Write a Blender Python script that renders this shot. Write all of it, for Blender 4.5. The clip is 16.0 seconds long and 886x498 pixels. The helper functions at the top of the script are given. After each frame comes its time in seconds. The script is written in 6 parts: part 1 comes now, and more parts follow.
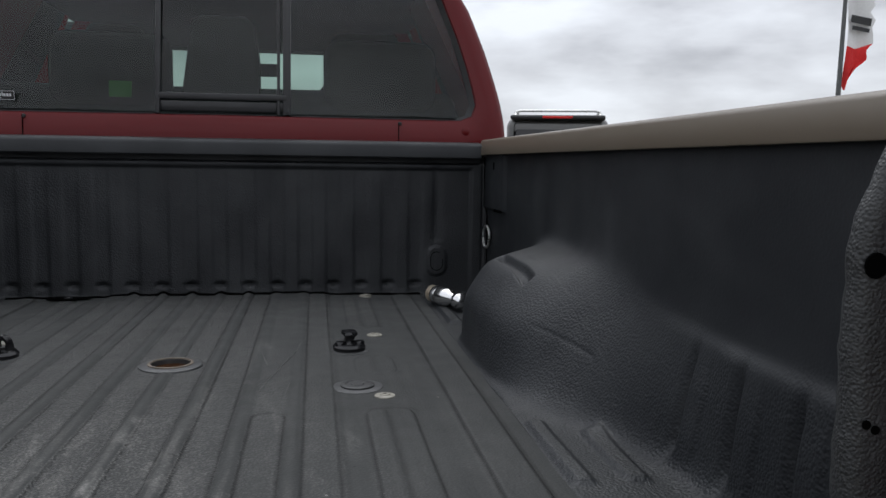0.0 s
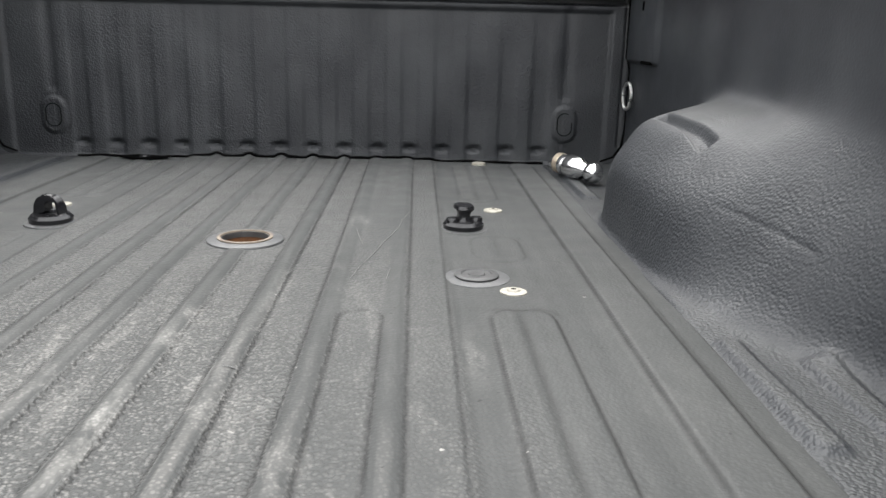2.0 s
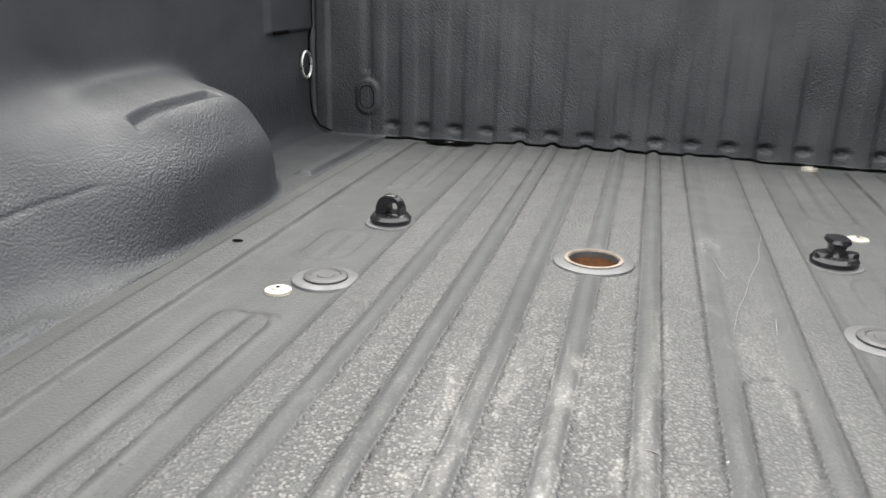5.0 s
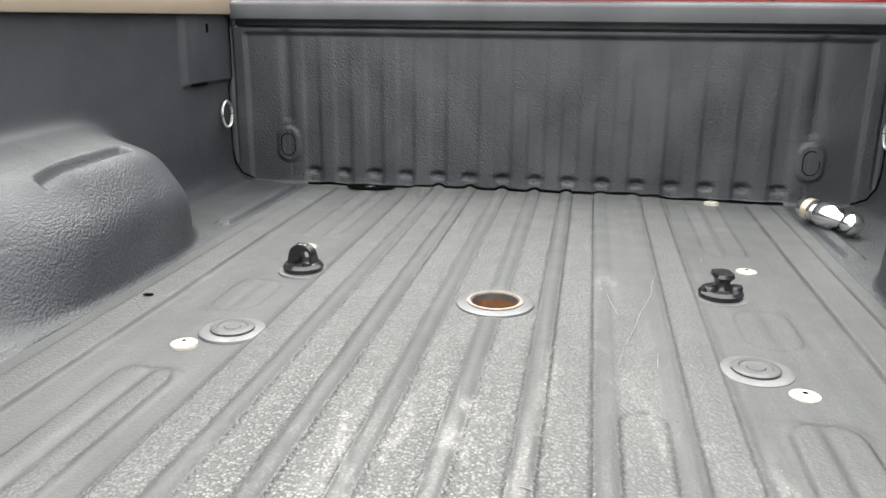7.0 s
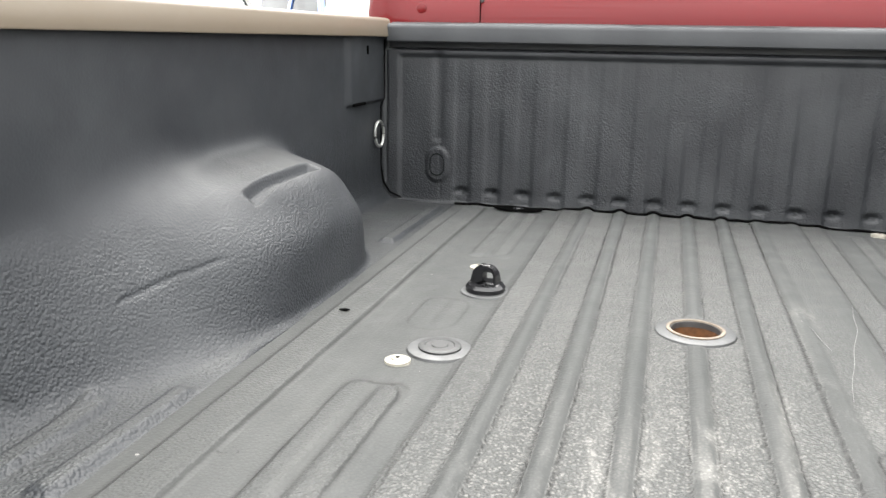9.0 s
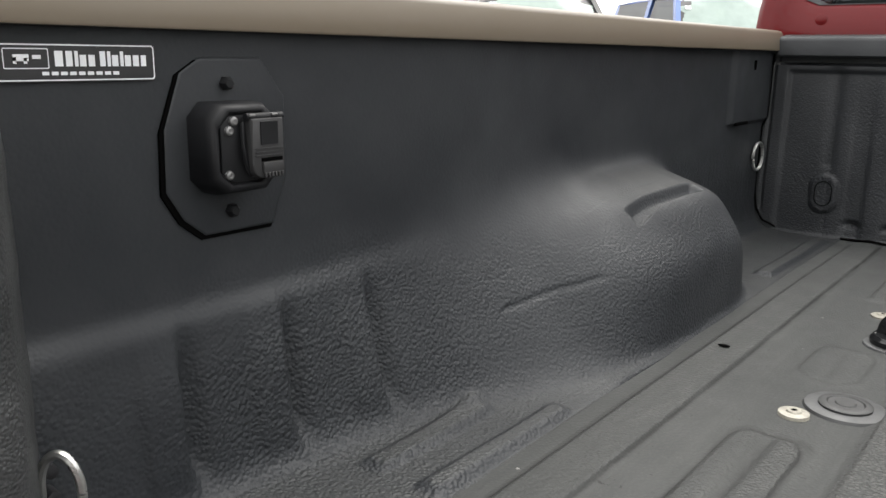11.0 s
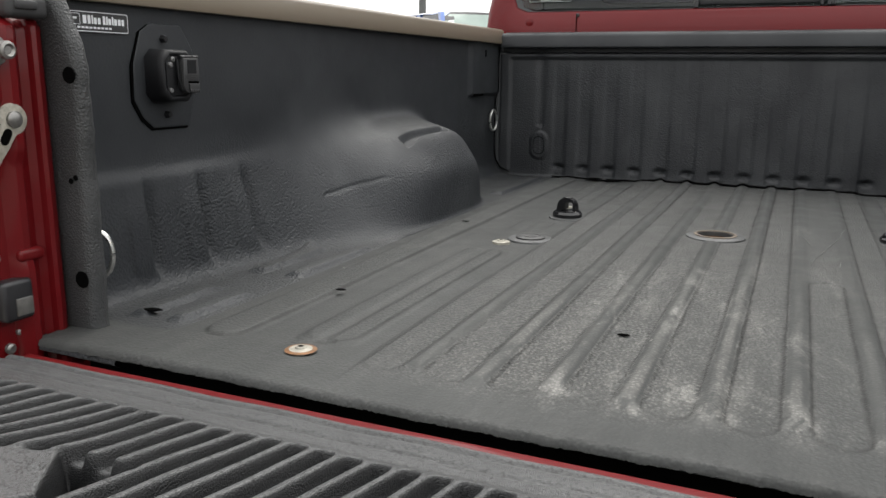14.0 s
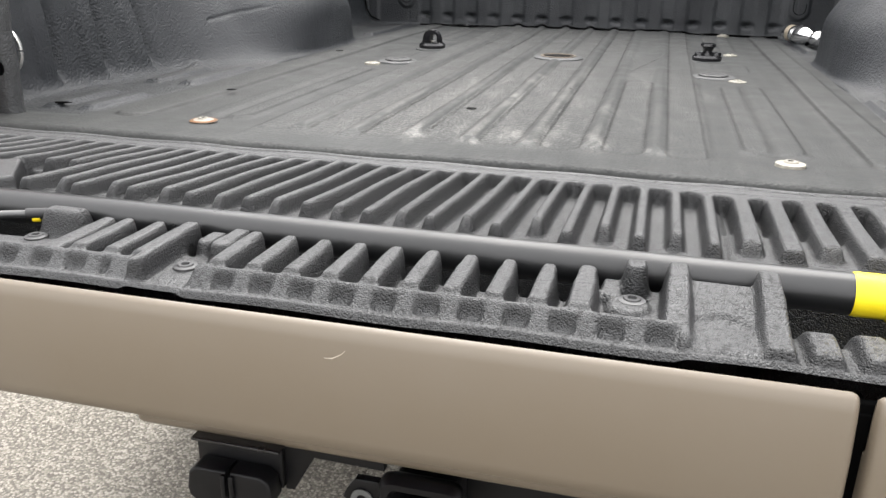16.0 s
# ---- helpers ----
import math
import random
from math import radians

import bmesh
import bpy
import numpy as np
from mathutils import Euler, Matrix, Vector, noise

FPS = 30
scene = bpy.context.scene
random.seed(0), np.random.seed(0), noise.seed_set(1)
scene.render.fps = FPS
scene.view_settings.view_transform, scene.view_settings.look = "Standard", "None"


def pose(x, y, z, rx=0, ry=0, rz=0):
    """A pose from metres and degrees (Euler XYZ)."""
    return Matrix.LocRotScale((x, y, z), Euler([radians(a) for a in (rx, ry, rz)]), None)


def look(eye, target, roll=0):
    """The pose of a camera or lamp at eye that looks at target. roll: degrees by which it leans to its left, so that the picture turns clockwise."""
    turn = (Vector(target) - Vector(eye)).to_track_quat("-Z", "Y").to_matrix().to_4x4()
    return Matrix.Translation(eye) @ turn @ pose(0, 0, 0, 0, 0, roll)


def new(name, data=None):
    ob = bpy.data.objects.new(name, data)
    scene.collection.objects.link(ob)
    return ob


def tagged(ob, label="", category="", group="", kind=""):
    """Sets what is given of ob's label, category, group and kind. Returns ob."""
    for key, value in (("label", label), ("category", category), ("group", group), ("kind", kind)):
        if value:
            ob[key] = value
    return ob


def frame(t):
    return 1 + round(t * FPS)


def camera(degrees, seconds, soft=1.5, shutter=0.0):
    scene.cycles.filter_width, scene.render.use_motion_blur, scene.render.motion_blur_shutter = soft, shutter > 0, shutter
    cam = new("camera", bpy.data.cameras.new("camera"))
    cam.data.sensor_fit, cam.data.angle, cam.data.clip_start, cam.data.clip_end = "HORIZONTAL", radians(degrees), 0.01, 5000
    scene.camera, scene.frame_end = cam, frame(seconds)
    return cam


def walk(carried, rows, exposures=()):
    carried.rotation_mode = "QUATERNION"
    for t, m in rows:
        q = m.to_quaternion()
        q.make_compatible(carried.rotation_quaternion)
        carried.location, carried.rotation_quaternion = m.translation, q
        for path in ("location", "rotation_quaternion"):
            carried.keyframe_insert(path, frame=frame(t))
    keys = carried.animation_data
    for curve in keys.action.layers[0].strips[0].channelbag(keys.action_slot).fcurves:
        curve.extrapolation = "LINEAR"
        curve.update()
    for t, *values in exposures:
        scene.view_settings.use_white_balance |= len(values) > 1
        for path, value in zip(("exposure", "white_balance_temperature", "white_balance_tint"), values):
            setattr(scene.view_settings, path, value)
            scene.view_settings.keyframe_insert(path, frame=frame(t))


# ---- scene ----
cam = camera(57.7, 16.0)
PATH = [
    (0, (0.306, -0.439, 0.442), (0.621, 1.525, 0.229), 0.8),
    (0.5, (0.281, -0.293, 0.417), (0.504, 1.684, 0.218), 0.9),
    (1, (0.27, -0.172, 0.397), (0.483, 1.796, 0.113), 0.9),
    (1.3, (0.278, -0.114, 0.378), (0.468, 1.844, 0.012), 0.9),
    (1.5, (0.29, -0.091, 0.365), (0.455, 1.858, -0.054), 1.1),
    (2, (0.293, -0.042, 0.359), (0.365, 1.887, -0.164), 1.4),
    (2.5, (0.271, -0.006, 0.375), (0.191, 1.906, -0.206), 1.3),
    (3, (0.228, 0.034, 0.387), (0.065, 1.935, -0.211), 1.6),
    (3.5, (0.176, 0.064, 0.396), (-0.09, 1.947, -0.221), 1.5),
    (4, (0.126, 0.078, 0.404), (-0.231, 1.943, -0.225), 1.4),
    (4.5, (0.074, 0.087, 0.404), (-0.351, 1.936, -0.228), 1.5),
    (4.7, (0.057, 0.074, 0.415), (-0.397, 1.914, -0.224), 1.3),
    (7, (0.139, 0.037, 0.469), (-0.199, 1.928, -0.086), 0.5),
    (7.5, (0.174, 0.029, 0.48), (0.147, 1.955, -0.058), 1.0),
    (8, (0.153, 0.038, 0.469), (0.196, 1.969, -0.053), 1.0),
    (8.5, (0.029, 0.036, 0.466), (0.038, 1.969, -0.048), 1.5),
    (9, (-0.075, -0.009, 0.468), (-0.585, 1.858, -0.039), 1.0),
    (9.5, (-0.138, -0.017, 0.461), (-1.105, 1.663, -0.03), 0.7),
    (10, (-0.183, 0.01, 0.452), (-1.328, 1.572, -0.045), 0.7),
    (10.2, (-0.193, 0.014, 0.45), (-1.373, 1.553, -0.039), 0.7),
    (12.3, (-0.067, -0.09, 0.476), (-1.293, 1.42, 0.014), 1.0),
    (12.5, (-0.03, -0.123, 0.482), (-1.246, 1.396, 0.022), 0.8),
    (13, (0.054, -0.256, 0.49), (-1.124, 1.296, 0.04), 0.0),
    (13.5, (0.124, -0.427, 0.46), (-0.781, 1.302, 0.02), 0.6),
    (14, (0.15, -0.613, 0.37), (-0.628, 1.178, -0.061), 0.6),
    (14.5, (0.22, -0.801, 0.313), (-0.472, 1.029, -0.104), 0.8),
    (15, (0.272, -0.908, 0.273), (-0.292, 0.942, -0.235), 0.9),
    (15.5, (0.276, -0.922, 0.258), (-0.213, 0.911, -0.376), 1.0),
    (16, (0.262, -0.887, 0.259), (-0.209, 0.93, -0.431), 1.0),
]
EXPOSURES = [(0.0, 0.22, 6080, 10), (1.0, 0.45, 6150, 10), (1.5, 1.45, 6300, 10), (2.0, 2.1, 6450, 9), (3.5, 2.45, 6600, 9), (4.5, 2.45, 6600, 9), (7.0, 2.92, 6550, 8), (9.0, 2.8, 6580, 8), (10.0, 2.45, 6580, 8), (12.5, 0.74, 6700, 9), (14.0, 1.32, 6580, 8), (14.5, 1.80, 6560, 8), (15.0, 2.0, 6520, 9), (16.0, 2.02, 6520, 10)]
walk(cam, [(t, look(eye, target, roll)) for t, eye, target, roll in PATH], EXPOSURES)
SKY, ZENITH, SUN = 0.88, 1.6, 1.1


# ---- world, sun, exposure ----
def make_world():
    w = bpy.data.worlds.new("overcast_sky")
    scene.world = w
    w.use_nodes = True
    nt = w.node_tree
    nt.nodes.clear()
    out = nt.nodes.new("ShaderNodeOutputWorld")
    bg = nt.nodes.new("ShaderNodeBackground")
    sky = nt.nodes.new("ShaderNodeTexSky")
    sky.sky_type = "NISHITA"
    sky.sun_disc = False
    sky.sun_elevation = radians(59)
    sky.sun_rotation = radians(-8)
    skyv = nt.nodes.new("ShaderNodeVectorMath")
    skyv.operation = "SCALE"
    skyv.inputs["Scale"].default_value = 0.10
    tc = nt.nodes.new("ShaderNodeTexCoord")
    mp = nt.nodes.new("ShaderNodeMapping")
    mp.inputs["Scale"].default_value = (1.0, 1.0, 3.2)
    n1 = nt.nodes.new("ShaderNodeTexNoise")
    n1.inputs["Scale"].default_value = 4.4
    n1.inputs["Detail"].default_value = 7
    n1.inputs["Roughness"].default_value = 0.50
    n1.inputs["Distortion"].default_value = 0.0
    ramp = nt.nodes.new("ShaderNodeValToRGB")
    e = ramp.color_ramp.elements
    e[0].position, e[0].color = 0.34, (0.56, 0.55, 0.555, 1)
    e[1].position, e[1].color = 0.66, (1.0, 1.0, 1.0, 1)
    mid = ramp.color_ramp.elements.new(0.47)
    mid.color = (0.76, 0.75, 0.75, 1)
    mix = nt.nodes.new("ShaderNodeMix")
    mix.data_type = "RGBA"
    mix.inputs["Factor"].default_value = 0.93
    L = nt.links.new
    L(tc.outputs["Generated"], mp.inputs["Vector"])
    L(mp.outputs["Vector"], n1.inputs["Vector"])
    L(n1.outputs["Fac"], ramp.inputs["Fac"])
    L(sky.outputs["Color"], skyv.inputs[0])
    L(skyv.outputs["Vector"], mix.inputs["A"])
    L(ramp.outputs["Color"], mix.inputs["B"])
    # an overcast sky is brighter overhead than at the horizon
    sep = nt.nodes.new("ShaderNodeSeparateXYZ")
    up = nt.nodes.new("ShaderNodeMapRange")
    for key, v in (("From Min", 0.0), ("From Max", 1.0), ("To Min", 0.86), ("To Max", ZENITH)):
        up.inputs[key].default_value = v
    grad = nt.nodes.new("ShaderNodeVectorMath")
    grad.operation = "SCALE"
    L(tc.outputs["Generated"], sep.inputs[0])
    L(sep.outputs["Z"], up.inputs["Value"])
    L(mix.outputs["Result"], grad.inputs[0])
    L(up.outputs[0], grad.inputs["Scale"])
    L(grad.outputs["Vector"], bg.inputs["Color"])
    bg.inputs["Strength"].default_value = SKY
    L(bg.outputs["Background"], out.inputs["Surface"])


make_world()
sun = new("sun", bpy.data.lights.new("sun", "SUN"))
sun.data.energy, sun.data.angle, sun.data.color = SUN, radians(50), (1.0, 0.975, 0.94)
sun.matrix_world = look((0, 0, 0), (0.08, -0.60, -1.0))


# ---- materials ----
class Mat:
    """A node material with a few short-hands."""

    def __init__(self, name, color=(0.5, 0.5, 0.5), rough=0.5, metal=0.0, spec=0.5, coat=0.0, coat_rough=0.05):
        self.m = bpy.data.materials.new(name)
        self.m.use_nodes = True
        self.nt = self.m.node_tree
        self.b = self.nt.nodes["Principled BSDF"]
        self.set("Base Color", (*color, 1))
        self.set("Roughness", rough)
        self.set("Metallic", metal)
        self.set("Specular IOR Level", spec)
        self.set("Coat Weight", coat)
        self.set("Coat Roughness", coat_rough)

    def set(self, key, v):
        self.b.inputs[key].default_value = v

    def node(self, kind, **kw):
        n = self.nt.nodes.new(kind)
        for k, v in kw.items():
            n.inputs[k].default_value = v
        return n

    def link(self, a, b):
        self.nt.links.new(a, b)

    def coords(self, scale=(1, 1, 1), space="Object"):
        tc = self.nt.nodes.new("ShaderNodeTexCoord")
        mp = self.node("ShaderNodeMapping", Scale=scale)
        self.link(tc.outputs[space], mp.inputs["Vector"])
        return mp.outputs["Vector"]

    def noise(self, scale, detail=4, rough=0.55, stretch=(1, 1, 1), distort=0.0):
        n = self.node("ShaderNodeTexNoise", Scale=scale, Detail=detail, Roughness=rough, Distortion=distort)
        self.link(self.coords(stretch), n.inputs["Vector"])
        return n.outputs["Fac"]

    def ramp(self, fac, stops):
        r = self.nt.nodes.new("ShaderNodeValToRGB")
        el = r.color_ramp.elements
        while len(el) < len(stops):
            el.new(0.5)
        for e, (p, c) in zip(el, stops):
            e.position = p
            e.color = (c, c, c, 1) if isinstance(c, (int, float)) else (*c, 1)
        self.link(fac, r.inputs["Fac"])
        return r.outputs["Color"]

    def math(self, op, a, b=None, clamp=False):
        n = self.nt.nodes.new("ShaderNodeMath")
        n.operation, n.use_clamp = op, clamp
        for i, v in enumerate((a, b)):
            if v is None:
                continue
            if isinstance(v, (int, float)):
                n.inputs[i].default_value = v
            else:
                self.link(v, n.inputs[i])
        return n.outputs[0]

    def mix(self, fac, a, b):
        n = self.nt.nodes.new("ShaderNodeMix")
        n.data_type = "RGBA"
        for key, v in (("Factor", fac), ("A", a), ("B", b)):
            if isinstance(v, (int, float)):
                n.inputs[key].default_value = v
            elif isinstance(v, tuple):
                n.inputs[key].default_value = (*v, 1)
            else:
                self.link(v, n.inputs[key])
        return n.outputs["Result"]

    def bump(self, height, strength=0.5, distance=0.002, below=None):
        n = self.node("ShaderNodeBump", Strength=strength, Distance=distance)
        self.link(height, n.inputs["Height"])
        if below is not None:
            self.link(below, n.inputs["Normal"])
        self.link(n.outputs["Normal"], self.b.inputs["Normal"])
        return n.outputs["Normal"]

    def color(self, c):
        self.link(c, self.b.inputs["Base Color"])

    def rough(self, r):
        self.link(r, self.b.inputs["Roughness"])


def liner_material(name, dark, light, grain=190.0, relief=0.6, rough=(0.5, 0.72), coarse_below=None, spec=0.35, up_tone=None, depth=0.34, specks=0.0, level=0.35):
    """Sprayed-on black polyurethane with a pebbled skin and a film of dust."""
    k = Mat(name, dark, 0.6, spec=spec)
    dust = k.noise(5.0, 6, 0.6, (1.0, 0.7, 1.0), 0.4)
    col = k.mix(k.ramp(dust, [(0.35, 0.0), (0.7, 1.0)]), dark, light)
    if up_tone:
        # upward faces paler: dust, and on the gate the skylight put into the colour
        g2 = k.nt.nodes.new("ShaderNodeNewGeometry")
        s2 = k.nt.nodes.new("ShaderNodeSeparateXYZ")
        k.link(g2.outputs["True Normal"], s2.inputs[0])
        up_mask = k.node("ShaderNodeMapRange")
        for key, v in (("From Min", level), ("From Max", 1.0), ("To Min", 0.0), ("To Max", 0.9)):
            up_mask.inputs[key].default_value = v
        k.link(s2.outputs["Z"], up_mask.inputs["Value"])
        # shade in the deep trough put into the colour: the paleness fades below
        depth_mask = k.node("ShaderNodeMapRange")
        depth_mask.inputs["From Min"].default_value, depth_mask.inputs["From Max"].default_value = -0.030, 0.004
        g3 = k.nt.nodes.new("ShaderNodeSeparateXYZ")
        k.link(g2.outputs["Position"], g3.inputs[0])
        k.link(g3.outputs["Z"], depth_mask.inputs["Value"])
        col = k.mix(k.math("MULTIPLY", up_mask.outputs[0], depth_mask.outputs[0]), col, up_tone)
    if specks:
        # pinholes left open by the worn skin
        pin = k.ramp(k.noise(grain * 0.42, 2, 0.6), [(0.40, 1.0), (0.47, 0.0)])
        col = k.mix(k.math("MULTIPLY", pin, specks), col, (0.0035, 0.0036, 0.0040))
    k.color(col)
    cell = k.node("ShaderNodeTexVoronoi", Scale=grain)
    cell.feature = "SMOOTH_F1"
    cell.inputs["Smoothness"].default_value = 0.50
    k.link(k.coords(), cell.inputs["Vector"])
    fine = k.math("SUBTRACT", 1.0, cell.outputs["Distance"])
    soft = k.noise(grain * 0.55, 1, 0.5)
    patch = k.ramp(k.noise(3.0, 3), [(0.35, 0.45), (0.65, 1.0)])
    if coarse_below:
        geo = k.nt.nodes.new("ShaderNodeNewGeometry")
        sep = k.nt.nodes.new("ShaderNodeSeparateXYZ")
        k.link(geo.outputs["Position"], sep.inputs[0])
        low = k.node("ShaderNodeMapRange")
        for key, v in (("From Min", coarse_below + 0.05), ("From Max", coarse_below - 0.05), ("To Min", 0.12), ("To Max", 1.0)):
            low.inputs[key].default_value = v
        k.link(k.math("ADD", sep.outputs["Z"], k.math("MULTIPLY", k.math("SUBTRACT", k.noise(4.0, 3), 0.5), 0.25)), low.inputs["Value"])
        patch = k.math("MULTIPLY", patch, low.outputs[0])
    h = k.math("ADD", k.math("MULTIPLY", fine, 1.0), k.math("MULTIPLY", soft, 0.5))
    k.bump(k.math("MULTIPLY", h, patch), relief, depth / grain)
    k.rough(k.ramp(k.noise(9.0, 5), [(0.3, rough[0]), (0.7, rough[1])]))
    return k.m


def floor_material():
    """The liner on the bed floor: dusty, with scuffs and painted glints on the crowns of the pressings, and drag marks
    along the bed.
    """
    k = Mat("floor_liner", (0.05, 0.052, 0.055), 0.6, spec=0.13)
    geo = k.nt.nodes.new("ShaderNodeNewGeometry")
    sep = k.nt.nodes.new("ShaderNodeSeparateXYZ")
    k.link(geo.outputs["Position"], sep.inputs[0])

    def within(out, a, b, c, d):
        """0 below a, 1 from b to c, 0 past d."""
        up, dn = k.node("ShaderNodeMapRange"), k.node("ShaderNodeMapRange")
        for n, lo, hi in ((up, a, b), (dn, d, c)):
            n.inputs["From Min"].default_value, n.inputs["From Max"].default_value = lo, hi
            k.link(out, n.inputs["Value"])
        return k.math("MULTIPLY", up.outputs[0], dn.outputs[0])

    cloud = k.ramp(k.noise(2.2, 6, 0.62, (1.0, 0.45, 1.0), 0.5), [(0.3, 0.0), (0.72, 1.0)])
    base = k.mix(cloud, (0.0312, 0.0326, 0.0322), (0.0458, 0.0470, 0.0460))
    streak = k.ramp(k.noise(14.0, 6, 0.65, (3.0, 0.12, 1.0), 0.2), [(0.44, 0.0), (0.78, 1.0)])
    base = k.mix(k.math("MULTIPLY", streak, 0.30), base, (0.078, 0.078, 0.075))
    crown = within(sep.outputs["Z"], -0.0030, -0.0012, 0.0014, 0.0030)
    crown = k.math("MULTIPLY", crown, within(sep.outputs["Y"], 0.20, 0.30, 5.0, 6.0))
    # grain rubbed pale by loads, its glints painted in, most along the driver's half
    pebble = k.node("ShaderNodeTexVoronoi", Scale=215.0)
    pebble.feature = "SMOOTH_F1"
    pebble.inputs["Smoothness"].default_value = 0.2
    k.link(k.coords(), pebble.inputs["Vector"])
    dome = k.math("SUBTRACT", 1.0, k.math("MULTIPLY", pebble.outputs["Distance"], 1.15), True)
    tone = k.node("ShaderNodeSeparateColor")
    k.link(pebble.outputs["Color"], tone.inputs[0])
    grain = k.math("MULTIPLY", k.ramp(dome, [(0.38, 0.0), (0.62, 1.0)]), k.ramp(tone.outputs[0], [(0.25, 0.25), (0.75, 1.0)]))
    worn = k.ramp(k.noise(1.7, 4, 0.55, (2.4, 0.40, 1.0), 0.5), [(0.40, 0.0), (0.60, 1.0)])
    zone = within(sep.outputs["X"], -0.36, -0.16, 0.02, 0.30)
    # front carries grazing sheen near the bulkhead as paleness in the worn tone
    front = k.math("MULTIPLY", within(sep.outputs["Y"], 1.2, 2.1, 5.0, 6.0), within(sep.outputs["X"], -0.60, -0.40, 0.40, 0.60))
    wear_sheen = k.math("ADD", k.math("ADD", k.math("MULTIPLY", zone, 0.55), k.math("MULTIPLY", k.math("MULTIPLY", worn, within(sep.outputs["X"], -0.46, -0.30, 0.32, 0.50)), 0.30)), k.math("MULTIPLY", front, 0.72), True)
    wear_sheen = k.math("MULTIPLY", crown, wear_sheen, True)
    base = k.mix(k.math("MULTIPLY", grain, 0.16), base, (0.080, 0.081, 0.078))
    # paler towards the bulkhead: dust, with the grazing sheen put into the colour
    fore = k.math("MULTIPLY", within(sep.outputs["Y"], 1.15, 1.95, 5.0, 6.0), k.math("ADD", k.math("MULTIPLY", cloud, 0.3), 0.36))
    base = k.mix(fore, base, (0.082, 0.084, 0.083))
    rear_most = k.math("ADD", k.math("MULTIPLY", within(sep.outputs["Y"], 0.0, 0.1, 0.80, 1.45), 0.55), 0.45)
    base = k.mix(k.math("MULTIPLY", k.math("MULTIPLY", k.math("MULTIPLY", wear_sheen, grain), rear_most), 0.72), base, (0.205, 0.200, 0.190))
    base = k.mix(k.math("MULTIPLY", wear_sheen, 0.15), base, (0.10, 0.098, 0.094))
    # chalky smears, thickest towards the tail of the bed
    smear = k.math("MULTIPLY", k.ramp(k.noise(9.0, 8, 0.72, (1.7, 0.50, 1.0), 1.2), [(0.53, 0.0), (0.66, 1.0)]), k.ramp(k.noise(85.0, 4, 0.7), [(0.35, 0.25), (0.6, 1.0)]))
    smear = k.math("MULTIPLY", smear, k.math("ADD", k.math("MULTIPLY", grain, 0.6), 0.4))
    tail = within(sep.outputs["Y"], 0.18, 0.26, 0.85, 1.30)
    mid = within(sep.outputs["X"], -0.30, -0.12, 0.18, 0.36)
    base = k.mix(k.math("MULTIPLY", smear, k.math("ADD", k.math("MULTIPLY", k.math("MULTIPLY", tail, mid), 0.90), 0.12)), base, (0.185, 0.180, 0.170))
    # ribs scraped bare where loads slide in
    rib = k.math("MULTIPLY", within(sep.outputs["Z"], 0.0042, 0.0062, 0.02, 0.03), k.math("MULTIPLY", within(sep.outputs["Y"], 0.20, 0.25, 0.55, 1.05), mid))
    scrape = k.math("MULTIPLY", k.ramp(k.noise(7.0, 6, 0.65, (2.0, 0.55, 1.0), 0.8), [(0.41, 0.0), (0.57, 1.0)]), k.math("ADD", k.math("MULTIPLY", grain, 0.55), 0.30))
    base = k.mix(k.math("MULTIPLY", rib, scrape), base, (0.165, 0.159, 0.150))
    # patches rubbed chalky
    scuff = k.nt.nodes.new("ShaderNodeAttribute")
    scuff.attribute_name = "chalk"
    torn = k.ramp(k.noise(34.0, 7, 0.72, (1.5, 0.7, 1.0), 0.8), [(0.40, 0.0), (0.58, 1.0)])
    base = k.mix(k.math("MULTIPLY", k.math("MULTIPLY", scuff.outputs["Fac"], torn), k.math("ADD", k.math("MULTIPLY", grain, 0.45), 0.45)), base, (0.235, 0.229, 0.216))
    # grime and crease shade, both put into the colour along the foot of the pressings
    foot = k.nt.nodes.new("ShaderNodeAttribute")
    foot.attribute_name = "foot_dirt_shade"
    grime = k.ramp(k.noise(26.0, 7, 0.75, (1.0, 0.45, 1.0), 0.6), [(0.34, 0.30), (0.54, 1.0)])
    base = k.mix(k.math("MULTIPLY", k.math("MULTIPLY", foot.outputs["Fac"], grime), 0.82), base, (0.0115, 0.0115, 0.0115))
    speck = k.ramp(k.noise(95.0, 2, 0.5), [(0.735, 0.0), (0.76, 1.0)])
    base = k.mix(k.math("MULTIPLY", speck, 0.8), base, (0.012, 0.012, 0.012))
    chip = k.ramp(k.noise(64.0, 2, 0.5), [(0.775, 0.0), (0.79, 1.0)])
    base = k.mix(k.math("MULTIPLY", chip, 0.8), base, (0.26, 0.255, 0.24))
    k.color(base)
    soft = k.noise(110.0, 1, 0.5)
    rough_zone = k.math("ADD", k.math("MULTIPLY", wear_sheen, 0.55), k.math("ADD", k.math("MULTIPLY", k.math("MULTIPLY", crown, within(sep.outputs["X"], -2.0, -1.5, 0.02, 0.26)), 0.14), 0.11))
    k.bump(k.math("MULTIPLY", k.math("ADD", dome, k.math("MULTIPLY", soft, 0.4)), rough_zone), 1.0, 0.0034)
    k.rough(k.math("SUBTRACT", k.ramp(k.noise(11.0, 5), [(0.3, 0.46), (0.7, 0.62)]), k.math("MULTIPLY", wear_sheen, 0.10)))
    return k.m


